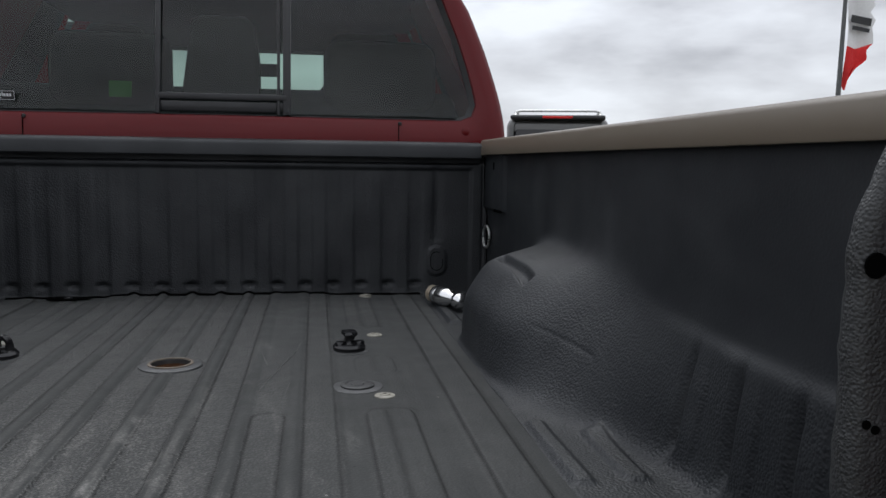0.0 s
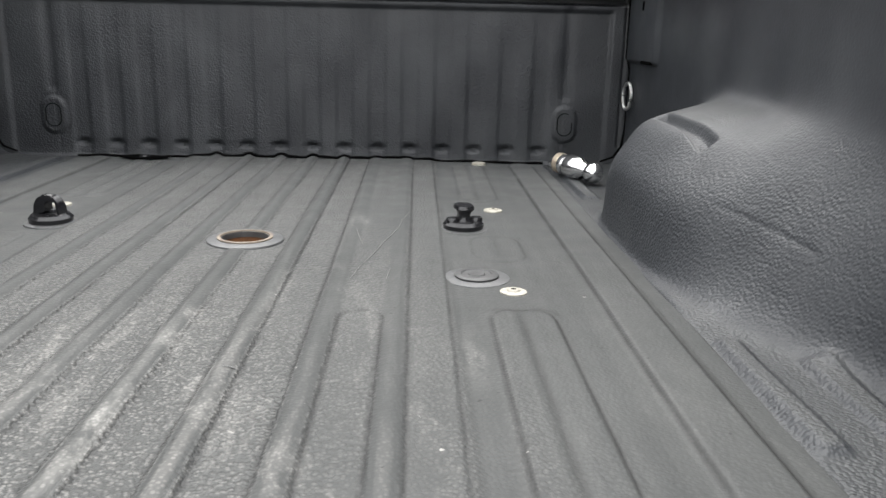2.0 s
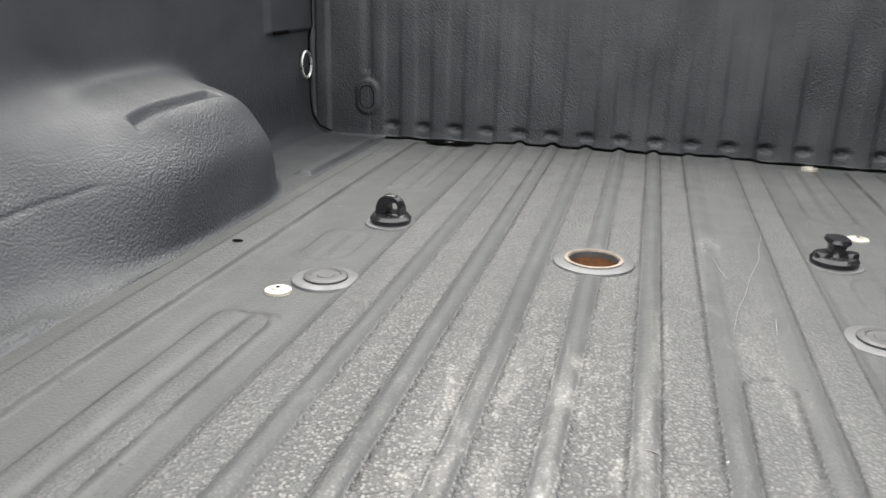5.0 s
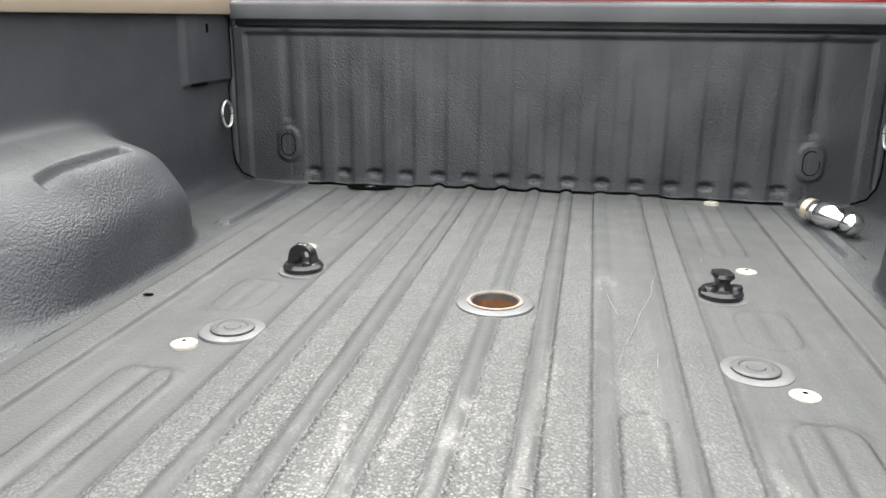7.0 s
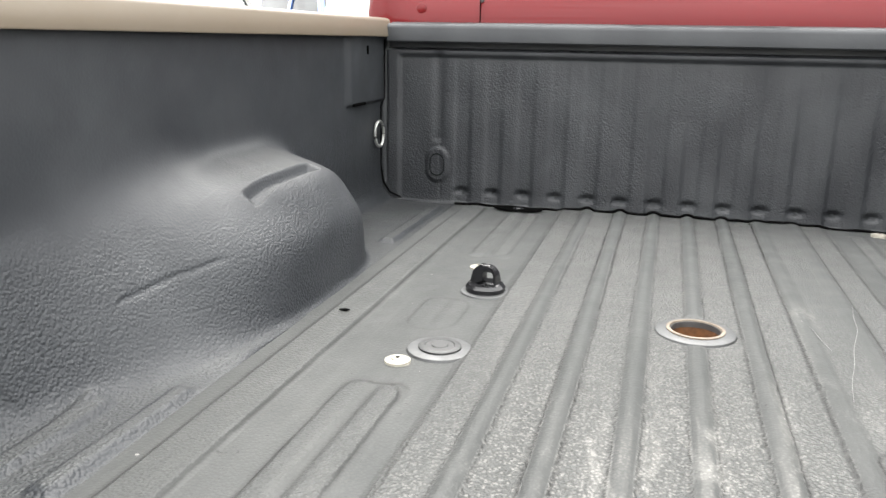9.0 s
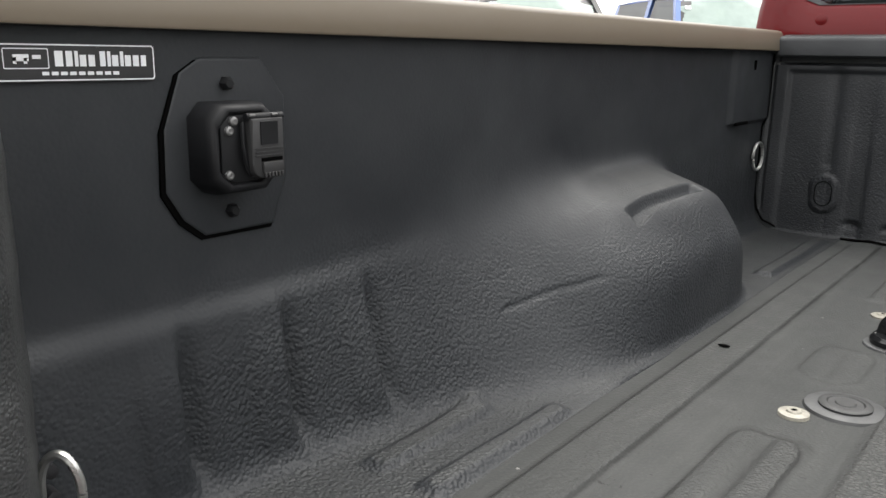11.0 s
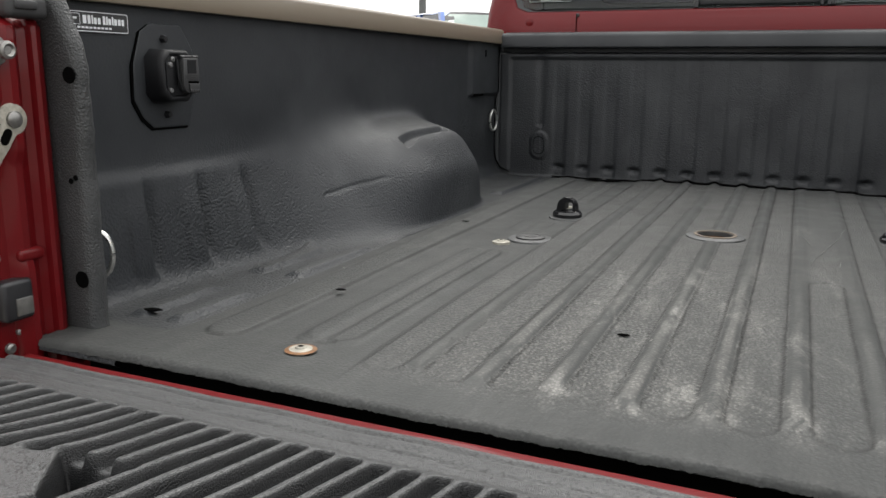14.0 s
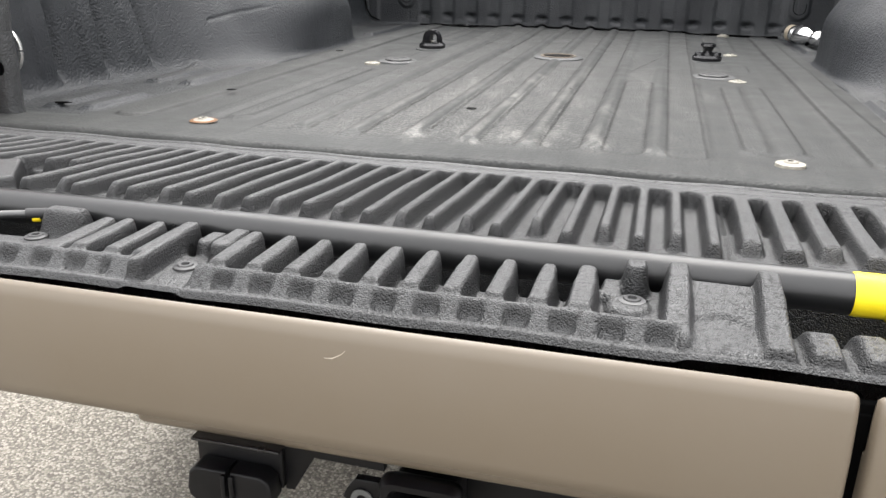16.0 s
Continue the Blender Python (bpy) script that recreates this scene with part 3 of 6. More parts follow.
def wall_at(y):
    return 0.874 + 0.015 * float(smoothstep(0.6, 1.9, y))


def soften(p, sigma, ds):
    """Rounds the corners of an evenly spaced line of points."""
    k = int(3 * sigma / ds) + 1
    g = np.exp(-0.5 * (np.arange(-k, k + 1) * ds / sigma) ** 2)
    g /= g.sum()
    q = np.concatenate([p[:1] + (p[1] - p[0]) * np.arange(-k, 0)[:, None], p, p[-1:] + (p[-1] - p[-2]) * np.arange(1, k + 1)[:, None]])
    return np.stack([np.convolve(q[:, i], g, "valid") for i in (0, 1)], -1)


def side_profile(y, n=230):
    """The section of the bed's side at y: (x, z) from the floor to under the rail."""
    wall = wall_at(y)
    H, foot = float(arch_height(np.float64(y))), float(arch_foot(np.float64(y)))
    # steep at the front, a long slope further back, nearly upright in the rear band
    lean = float(np.interp(y, [0.2, 0.55, 0.70, 0.85, 1.00, 1.15, 1.30, 1.42, 1.70], [0.016, 0.022, 0.052, 0.118, 0.146, 0.098, 0.044, 0.036, 0.036]))
    shoulder = min(foot + lean, wall - 0.012)
    up = min(1.0, H / 0.12)
    # an upright face under a broad round shoulder, towards the front
    f = float(smoothstep(0.95, 1.22, y))
    knee = (foot + (shoulder - foot) * (0.58 - 0.40 * f), 0.58 * H)
    shoulder = min(shoulder + 0.026 * f, wall - 0.012)
    corners = np.array([(0.560, 0.0), (foot, 0.0), knee, (shoulder, H), (wall, H + 0.034 * up * float(smoothstep(0.6, 1.2, y)) + 0.010 * up + 0.002), (wall + 0.0015, RAIL_Z + 0.012)])
    c = float(smoothstep(1.725, 1.84, y))
    corners = corners * (1 - c) + c * np.array([(0.560, 0.0), (0.800, 0.0), (0.858, 0.006), (0.884, 0.030), (wall, 0.082), corners[5]])
    seg = np.hypot(*np.diff(corners, axis=0).T)
    s = np.concatenate([[0], np.cumsum(seg)])
    ds = 0.002
    t = np.arange(0, s[-1], ds)
    p = np.stack([np.interp(t, s, corners[:, i]) for i in (0, 1)], -1)
    crisp, broad = soften(p, 0.010, ds), soften(p, 0.026 - 0.008 * c - 0.006 * f + 0.014 * float(smoothstep(0.70, 1.0, y)) * (1 - float(smoothstep(1.15, 1.30, y))) , ds)
    # the foot is crisp only round the front of the housing
    w = float(smoothstep(0.92, 1.30, y)) * (1 - float(smoothstep(1.67, 1.76, y)))
    near_foot = np.exp(-((t - s[1]) / 0.05) ** 2)[:, None] * w
    near_top = np.exp(-((t - s[3]) / 0.04) ** 2)[:, None] * (1 - float(smoothstep(0.62, 0.95, y)))
    near_foot = np.maximum(near_foot, near_top)
    q = broad * (1 - near_foot) + crisp * near_foot
    keep = q[:, 0] > 0.655
    q = np.concatenate([[(0.655, 0.0)], q[keep], [(wall + 0.0015, RAIL_Z + 0.012)]])
    s = np.concatenate([[0], np.cumsum(np.hypot(*np.diff(q, axis=0).T))])
    t = np.linspace(0, s[-1], n)
    return np.interp(t, s, q[:, 0]), np.interp(t, s, q[:, 1])


RIGHT_SHIFT = -0.052


def build_side(sign):
    ys = np.concatenate([[BED_REAR, BED_REAR + 0.001, BED_REAR + 0.004, BED_REAR + 0.008, BED_REAR + 0.012], np.linspace(BED_REAR + 0.016, 2.30, 480)])
    prof = [side_profile(y) for y in ys]
    X, Z = np.array([p[0] for p in prof]), np.array([p[1] for p in prof])
    Y = np.repeat(ys[:, None], X.shape[1], 1)
    # even out the sections along the bed
    k = np.exp(-0.5 * (np.arange(-9, 10) / 3.4) ** 2)
    k /= k.sum()
    pad = lambda a: np.concatenate([np.repeat(a[:1], 9, 0), a, np.repeat(a[-1:], 9, 0)])
    X, Z = [np.stack([np.convolve(c, k, "valid") for c in pad(a).T], -1) for a in (X, Z)]
    # upright ribs in the rear band: a proud crown, a steep forward face, then the panel rises again
    for g in (0.424, 0.556, 0.690):
        d = Y - g - (0.0 if sign < 0 else RIGHT_SHIFT) - 0.20 * np.maximum(0.050 - Z, 0)
        crown = smoothstep(-0.048, -0.040, d) * (1 - smoothstep(-0.004, 0.005, d))
        fall = smoothstep(-0.003, 0.009, d) * (1 - smoothstep(0.010, 0.034, d))
        X += (0.0150 * fall * (1 - smoothstep(0.120, 0.210, Z)) - 0.0055 * crown * (1 - smoothstep(0.110, 0.205, Z))) * smoothstep(0.004, 0.060, Z) * (X > 0.77)
    # the long dent on the housing's inner shoulder
    dent = np.exp(-((X - 0.758) / 0.0130) ** 6) * span(Y, 1.225, 1.480, 0.024) * smoothstep(0.12, 0.15, Z)
    Z -= 0.018 * dent
    # seam across the inner face
    Xs = (0.0030 if sign < 0 else 0.0017) * np.exp(-((Z - 0.104 - 0.125 * (Y - 0.90)) / 0.0042) ** 2) * span(Y, 0.91, 1.09, 0.04)
    X += Xs * (X < 0.80)
    # low pads pressed in the floor beside the housing
    for x0, x1, y0, y1 in ((0.738, 0.786, 0.605, 0.815), (0.660, 0.704, 0.605, 0.882), (0.740, 0.785, 0.30, 0.48), (0.668, 0.710, 0.30, 0.47), (0.672, 0.722, 1.75, 2.20)):
        pad_up = smoothstep(x0, x0 + 0.015, X) * (1 - smoothstep(x1 - 0.015, x1, X)) * span(Y, y0, y1, 0.026)
        Z = Z + 0.0080 * pad_up * (1 - smoothstep(0.010, 0.030, Z))
    # the boxed front corner
    X -= 0.012 * smoothstep(0.290, 0.302, Z) * span(Y, 1.985, 2.40, 0.03)
    Z = Z - DEEP
    Z += 0.0012 * np.sin(17 * Y + 9 * X) * np.sin(23 * X + 1) * (X < 0.80)
    X += 0.0010 * np.sin(13 * Y + 2) * np.sin(21 * Z + 1)
    # the rear edge is rounded over like the floor's
    d = np.clip((BED_REAR + 0.012 - Y) / 0.012, 0, 1)
    Z -= 0.010 * (1 - np.sqrt(np.clip(1 - d ** 2, 0, 1))) * (1 - smoothstep(0.03, 0.08, Z))
    Z -= 0.0016 * (1 - smoothstep(0.656, 0.664, X))
    lip = np.stack([X[0], Y[0] + 0.010, Z[0] - 0.006], 0)
    X, Y, Z = [np.concatenate([lip[i][None], a]) for i, a in enumerate((X, Y, Z))]
    return sheet("bed_side", np.stack([sign * X, Y, Z], -1), LINER, truck, "black sprayed bed side with a rounded wheel housing", flip=sign > 0)


for sgn in (-1, 1):
    build_side(sgn)


def build_sill():
    """The red sill below the floor's rear edge and the hinge gap, both coloured black for their shade."""
    # the red sill is coloured black for the shade under the floor
    part("rear_sill", box((1.56, 0.05, 0.12), (0, BED_REAR + 0.095, -0.094), 0.006), HOLE, truck, "rear sill coloured black for the shade under the bed floor")
    # black sheet added to close the hinge gap and hold its shade
    part("hinge_gap_shade", box((1.56, 0.17, 0.012), (0, 0.060, -0.075), 0.003), HOLE, truck, "black sheet for the shade in the tailgate hinge gap")


build_sill()


def build_bulkhead():
    xs = np.linspace(-0.905, 0.905, 470)
    zs = np.linspace(-0.014, 0.478, 124)
    X, Z = np.meshgrid(xs, zs)
    Y = np.full_like(X, 2.250)
    inside = span(X, -0.832, 0.832, 0.012) * span(Z, -0.004, 0.420, 0.010)
    flute = 0.5 + 0.5 * np.tanh(2.6 * np.cos(2 * math.pi * X / FLUTE_PITCH))
    fade = 0.35 + 0.65 * (1 - smoothstep(0.15, 0.42, Z))
    Y += inside * (0.009 + 0.006 * flute * fade * (np.abs(X) < 0.71))
    for s in (-1, 1):
        side = np.abs(X * s - 0.716)
        Y -= 0.008 * inside * (1 - smoothstep(0.028, 0.038, np.hypot(side, np.clip(np.abs(Z - 0.109) - 0.017, 0, None))))
        Y += 0.010 * np.exp(-((X * s - 0.716) / 0.016) ** 2) * span(Z, 0.178, 0.43, 0.02) * 0.6
        Y += 0.006 * (1 - smoothstep(0.0, 0.004, np.abs(np.abs(X * s - 0.872) - 0.002))) * span(Z, 0.05, 0.47, 0.02)
    # each flute ends in a small deep dimple above the floor
    near = np.abs(X - FLUTE_PITCH * np.round(X / FLUTE_PITCH))
    Y += 0.016 * np.exp(-(near / 0.016) ** 2 - ((Z - 0.033) / 0.0080) ** 2) * (np.abs(X) < 0.70)
    # the plate steps back under its cap
    Y += 0.026 * smoothstep(0.436, 0.441, Z)
    # the plate rounds forward into the sides at its lower corners
    Y -= 0.0015 * (1 - smoothstep(0.0, 0.02, Z))
    Y += 0.0016 * np.sin(31 * X + 3) * np.sin(23 * Z + 1)
    b = sheet("bulkhead", np.stack([X, Y, Z], -1), PLATE_LINER, truck, "black sprayed front bulkhead with upright flutes")
    for s in (-1, 1):
        bm = bmesh.new()
        o, i = stadium(0.044, 0.066, 12), stadium(0.0385, 0.0605, 12)
        m = pose(s * 0.716, 2.2505, 0.109, 90, 0, 0)
        vo, vi = [bm.verts.new(m @ Vector((x, y, 0))) for x, y in o], [bm.verts.new(m @ Vector((x, y, 0))) for x, y in i]
        vd = [bm.verts.new(m @ Vector((x, y, -0.01))) for x, y in o]
        n = len(o)
        for k in range(n):
            j = (k + 1) % n
            bm.faces.new((vo[k], vo[j], vi[j], vi[k]))
            bm.faces.new((vd[k], vd[j], vo[j], vo[k]))
        part("oval_groove", bm, HOLE, b)
    cap = prism([(-0.032, 0.456), (-0.036, 0.460), (-0.036, 0.494), (-0.033, 0.501), (-0.026, 0.506), (0.02, 0.512), (0.055, 0.512), (0.055, 0.456)], 1.722,
                Matrix(((0, 0, 1, -0.861), (1, 0, 0, 2.262), (0, 1, 0, 0), (0, 0, 0, 1))), 0.0)
    # dark joint, its shade drawn black down each side and along the plate's foot
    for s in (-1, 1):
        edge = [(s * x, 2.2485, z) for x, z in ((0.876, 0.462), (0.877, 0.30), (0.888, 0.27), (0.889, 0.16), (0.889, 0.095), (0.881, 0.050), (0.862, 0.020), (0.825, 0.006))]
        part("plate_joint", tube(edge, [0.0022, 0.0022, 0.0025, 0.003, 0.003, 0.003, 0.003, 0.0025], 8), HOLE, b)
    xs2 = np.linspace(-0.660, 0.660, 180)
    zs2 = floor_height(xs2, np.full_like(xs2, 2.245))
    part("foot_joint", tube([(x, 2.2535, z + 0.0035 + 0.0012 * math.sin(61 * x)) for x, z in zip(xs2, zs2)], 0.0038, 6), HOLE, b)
    part("bulkhead_cap", cap, PLATE_LINER, b, "pebbled black cap along the bulkhead")
    return b


bulkhead = build_bulkhead()


def build_rails():
    for s in (-1, 1):
        # section: inner face, rounded shoulder, top, outer shoulder and side
        sec = [(0.866, 0.470), (0.8585, 0.4705), (0.8575, 0.473), (0.8625, 0.5120), (0.8645, 0.5165), (0.869, 0.5200), (0.876, 0.5218), (0.915, 0.523), (0.95, 0.521), (0.972, 0.513), (0.985, 0.495), (0.990, 0.40), (0.990, 0.34), (0.96, 0.34), (0.96, 0.470), (0.92, 0.472)]
        ys = np.linspace(0.205, 2.255, 40)
        bm = bmesh.new()
        rings = []
        for y in ys:
            e = max(0.0, (0.235 - y) / 0.03)
            drop = 0.012 * (1 - math.sqrt(max(0.0, 1 - e * e)))
            rings.append([bm.verts.new((s * x, y, z - drop * (z > 0.49))) for x, z in sec])
        for a, b in zip(rings, rings[1:]):
            for k in range(len(sec)):
                j = (k + 1) % len(sec)
                bm.faces.new((a[k], a[j], b[j], b[k]))
        bm.faces.new(rings[0])
        bm.faces.new(rings[-1][::-1])
        part("bed_rail", bm, TAN, truck, "tan painted bed rail with a rounded shoulder", angle=50)
        # outer skin of the bed
        part("bed_outer_skin", box((0.03, 2.10, 0.62), (s * 0.975, 1.23, 0.06), 0.012, 3), RED, truck, "red outer skin of the bed")
        part("bed_lower_skin", box((0.03, 2.10, 0.30), (s * 0.972, 1.23, -0.40), 0.012, 3), TAN, truck, "tan lower band of the bed")
        # small drain slot in the boxed corner
        slot = prism(stadium(0.010, 0.024, 6), 0.003, pose(s * 0.8795, 2.115, 0.434, 90, 0, -90 * s) if s > 0 else pose(s * 0.8795, 2.115, 0.434, 90, 0, 90))
        part("corner_slot", slot, HOLE, truck)
        # black bar for the dark slit along the boxed corner's lower edge
        part("corner_slit", box((0.010, 0.085, 0.008), (s * 0.879, 2.05, 0.292), 0.003, 2, (0, 6, 0)), HOLE, truck)


build_rails()


def d_ring(parent, at, sign, w=0.028, h=0.040, wire=0.0042, heading=70):
    """A bright tie-down loop hung on the side by two feet."""
    pts = [(0, w * math.cos(a), h * math.sin(a)) for a in np.linspace(-3.10, 3.10, 38)]
    loop = part("tie_down_loop", tube(pts, wire, 8), STEEL, parent, "bright steel tie-down loop")
    loop.matrix_basis = pose(*at, 0, 0, 90 + (heading if sign < 0 else 180 - heading))
    for dz in (-0.012, 0.012):
        part("loop_foot", lathe([(0, 0), (0.007, 0), (0.006, 0.016), (0, 0.018)], 12, pose(at[0] + sign * 0.030, at[1], at[2] + dz) @ pose(0, 0, 0, 0, -90 * sign, 0)), BLACK, parent)


for sgn in (-1, 1):
    d_ring(truck, (sgn * 0.876, 2.200, 0.197), sgn, 0.019, 0.036)
d_ring(truck, (-0.813, 0.282, 0.090), -1, 0.018, 0.034, 0.0042, 35)


def build_posts():
    """The lined post at each rear corner and the red jamb outside it."""
    for s in (-1, 1):
        # the jambs are not quite alike: the passenger's stands a little wider and further back
        ox, oy = (0.0, 0.0) if s < 0 else (0.016, -0.030)
        px = -0.003 if s < 0 else 0.0
        bm = bmesh.new()
        rings = []
        ys = [0.205, 0.206, 0.212, 0.222, 0.234, 0.250, 0.285]
        inner = [0.760, 0.752, 0.745, 0.744, 0.754, 0.783, 0.855]
        for z in np.linspace(-0.012, 0.474, 34):
            top = 0.031 * max(0.0, (z - 0.36) / 0.1) ** 1.5
            wob = 0.0012 * math.sin(60 * z) + 0.001 * math.sin(151 * z)
            loop = [bm.verts.new((s * (xi + (0.010 * (1 - z / 0.47) + px) * (i < 4) + top + wob + ox), y + oy, z)) for i, (xi, y) in enumerate(zip(inner, ys))]
            loop += [bm.verts.new((s * (0.90 + ox), 0.285 + oy, z)), bm.verts.new((s * (0.90 + ox), 0.215 + oy, z)), bm.verts.new((s * (0.812 + ox), 0.206 + oy, z))]
            rings.append(loop)
        n = len(rings[0])
        for a, b in zip(rings, rings[1:]):
            for k in range(n):
                bm.faces.new((a[k], a[(k + 1) % n], b[(k + 1) % n], b[k]))
        bm.faces.new(rings[0])
        bm.faces.new(rings[-1][::-1])
        post = part("rear_post", bm, ROUGH_LINER, truck, "pebbled black liner over the rear post", angle=50)
        for x, z, r in ((0.759, 0.360, 0.0115), (0.768, 0.073, 0.0125)):
            part("post_hole", lathe([(0, 0.0016), (r, 0.0016), (r * 0.94, 0.0030), (0, 0.0028)], 20, pose(s * (x + ox + 0.004 + px), 0.2065 + oy, z, 90, 0, 0)), HOLE, post)
        for dx, dz in ((0, 0), (0.009, -0.005)):
            part("post_pinhole", lathe([(0, 0.0016), (0.0042, 0.0016), (0.004, 0.003), (0, 0.003)], 12, pose(s * (0.764 + dx + ox), 0.2065 + oy, 0.220 + dz, 90, 0, 0)), HOLE, post)
        # red jamb: a flange beside the post, then a face towards the bed with pressed channels
        bm = bmesh.new()
        rings = []
        for z in np.linspace(-0.11, 0.506, 60):
            p1 = 0.008 * float(span(z, 0.255, 0.43, 0.02)) + 0.005 * float(span(z, -0.2, 0.11, 0.02))
            e = 0.075 * float(smoothstep(0.420, 0.482, z)) + 0.03 * float(smoothstep(0.49, 0.512, z))
            sec = [(0.816, 0.215), (0.806, 0.205), (0.797, 0.196), (0.795, 0.188), (0.798, 0.183), (0.806, 0.180), (0.811, 0.170), (0.806 - p1 * 0.4, 0.158), (0.799 - p1, 0.150), (0.798 - p1, 0.139), (0.803 - p1 * 0.6, 0.131), (0.812, 0.124), (0.814, 0.100), (0.817, 0.082), (0.828, 0.072), (0.860, 0.066), (0.95, 0.085), (0.95, 0.24), (0.82, 0.24)]
            rings.append([bm.verts.new((s * (x + ox + (e if x < 0.9 else e * 0.3)), y + oy, z)) for x, y in sec])
        n = len(rings[0])
        for a, b in zip(rings, rings[1:]):
            for k in range(n):
                bm.faces.new((a[k], a[(k + 1) % n], b[(k + 1) % n], b[k]))
        bm.faces.new(rings[0])
        bm.faces.new(rings[-1][::-1])
        pillar = part("rear_pillar", bm, RED, truck, "red painted rear jamb with pressed channels", angle=35)
        inward = pose(0, 0, 0, 0, -90 * s, 0)

        def on_jamb(x, y, z):
            return pose(s * (x + ox), y + oy, z) @ inward

        part("pillar_step", box((0.016, 0.040, 0.018), (s * (0.802 + ox), 0.150 + oy, 0.119), 0.006, 3), RED, pillar)
        part("pillar_boss", box((0.014, 0.056, 0.100), (s * (0.806 + ox), 0.118 + oy, 0.372), 0.006, 3), RED, pillar)
        bm = bmesh.new()
        add_box(bm, (0.030, 0.062, 0.030), (s * (0.796 + ox), 0.170 + oy, 0.447), 0.008, 3)
        add_box(bm, (0.008, 0.034, 0.012), (s * (0.781 + ox), 0.164 + oy, 0.449), 0.003, 2)
        part("rubber_bumper", bm, RUBBER, pillar, "black rubber tailgate bumper")
        part("striker_plate", prism(rounded(0.040, 0.052, 0.018), 0.005, on_jamb(0.801, 0.120, 0.391), 0.002), BLACK, pillar)
        part("striker_pin", lathe([(0, 0), (0.0185, 0), (0.0185, 0.004), (0.010, 0.006), (0.0085, 0.018), (0.0115, 0.019), (0.0115, 0.027), (0.008, 0.029), (0.005, 0.026), (0, 0.026)], 24, on_jamb(0.797, 0.124, 0.391)), DULL_STEEL, pillar, "dull steel tailgate striker pin")
        part("cable_stud", lathe([(0, 0), (0.0105, 0), (0.0105, 0.014), (0.0070, 0.016), (0.004, 0.013), (0, 0.013)], 20, on_jamb(0.806, 0.137, 0.303)), DULL_STEEL, pillar)
        part("latch_block", box((0.026, 0.046, 0.056), (s * (0.802 + ox), 0.118 + oy, 0.062), 0.006, 3), BLACK, pillar, "black plastic latch block")
        part("latch_tag", box((0.003, 0.026, 0.024), (s * (0.7885 + ox), 0.124 + oy, 0.053), 0.001), DULL_STEEL, pillar)
        for y, z, r in ((0.106, 0.338, 0.006), (0.104, 0.120, 0.0065), (0.128, 0.012, 0.005), (0.112, -0.008, 0.0075)):
            part("pillar_screw", lathe([(0, 0), (r, 0), (r, 0.005), (r * 0.6, 0.007), (0, 0.006)], 14, on_jamb(0.813, y, z)), DULL_STEEL, pillar)
        part("tail_lamp", box((0.090, 0.10, 0.46), (s * (0.892 + ox), 0.098 + oy, 0.245), 0.020, 4), BRAKE_RED, truck, "red tail lamp lens")
        part("lamp_gasket", box((0.010, 0.016, 0.46), (s * (0.838 + ox), 0.060 + oy, 0.240), 0.003), RUBBER, truck)
        part("pillar_foot", box((0.11, 0.09, 0.12), (s * (0.895 + ox), 0.105 + oy, -0.052), 0.016, 3), TAN, truck, "tan lower corner of the bed")


build_posts()


def cable(s):
    """Tailgate stay: flat bright eye on the stud, then a steel rope down to the gate."""
    ox, oy = (0.0, 0.0) if s < 0 else (0.016, -0.030)
    outline = [(0.021 * math.cos(radians(a)), 0.021 * math.sin(radians(a))) for a in np.linspace(-60, 240, 22)]
    outline += [(-0.012, -0.036), (-0.008, -0.062), (0.008, -0.062), (0.012, -0.036)]
    # the eye lies flat on the jamb and points down to the rear
    side = pose(s * (0.795 + ox), 0.137 + oy, 0.303) @ pose(0, 0, 0, 0, 0, -90 * s) @ pose(0, 0, 0, 90, 0, 0) @ pose(0, 0, 0, 0, 0, 32 * s)
    e = part("stay_eye", prism(outline, 0.005, side, 0.0015), PALE, truck, "bright flat eye of the tailgate stay")
    part("eye_slot", prism([(x * 0.55, y * 0.55 - 0.026) for x, y in stadium(0.022, 0.042, 8)], 0.0064, side), HOLE, e)
    part("eye_stud", lathe([(0, 0.012), (0.006, 0.012), (0.011, 0.009), (0.011, 0.004)], 20, side), DULL_STEEL, e)
    a = side @ Vector((0, -0.058, 0.003))
    d = (side @ Vector((0, -0.092, 0.003))) - a
    part("stay_ferrule", tube([a, a + d], 0.008, 12), PALE, e)
    a = a + d * 0.95
    b = Vector((s * 0.765, -0.20, 0.02))
    pts = [a.lerp(b, t) + Vector((s * 0.02 * math.sin(math.pi * t), 0, -0.03 * math.sin(math.pi * t))) for t in np.linspace(0, 1, 18)]
    part("stay_rope", tube(pts, 0.004, 8), STEEL, e)


cable(-1)
cable(1)


# ---- fittings in the floor ----
def ring_plate(parent, x, y, r_out, r_in, h, mat, label=""):
    prof = [(r_in, -0.004), (r_in, h), (r_out - 0.010, h), (r_out - 0.003, h * 0.55), (r_out, -0.004)]
    return part("ring_plate", lathe(prof, 48, pose(x, y, 0 if r_in else -DEEP + 0.0008)), mat, parent, label)


gooseneck = ring_plate(truck, 0, 1.32, 0.068, 0.040, 0.006, GREY_RING, "grey ring round the hitch socket in the floor")
part("socket_collar", lathe([(0.0475, 0.0045), (0.0475, 0.0080), (0.0425, 0.0085), (0.0412, 0.006), (0.0412, -0.002)], 40, pose(0, 1.32, 0)), plain("stained_collar", (0.13, 0.105, 0.080), 0.6, 0.2, 0.4, 60.0, 0.3), gooseneck, "stained steel collar")
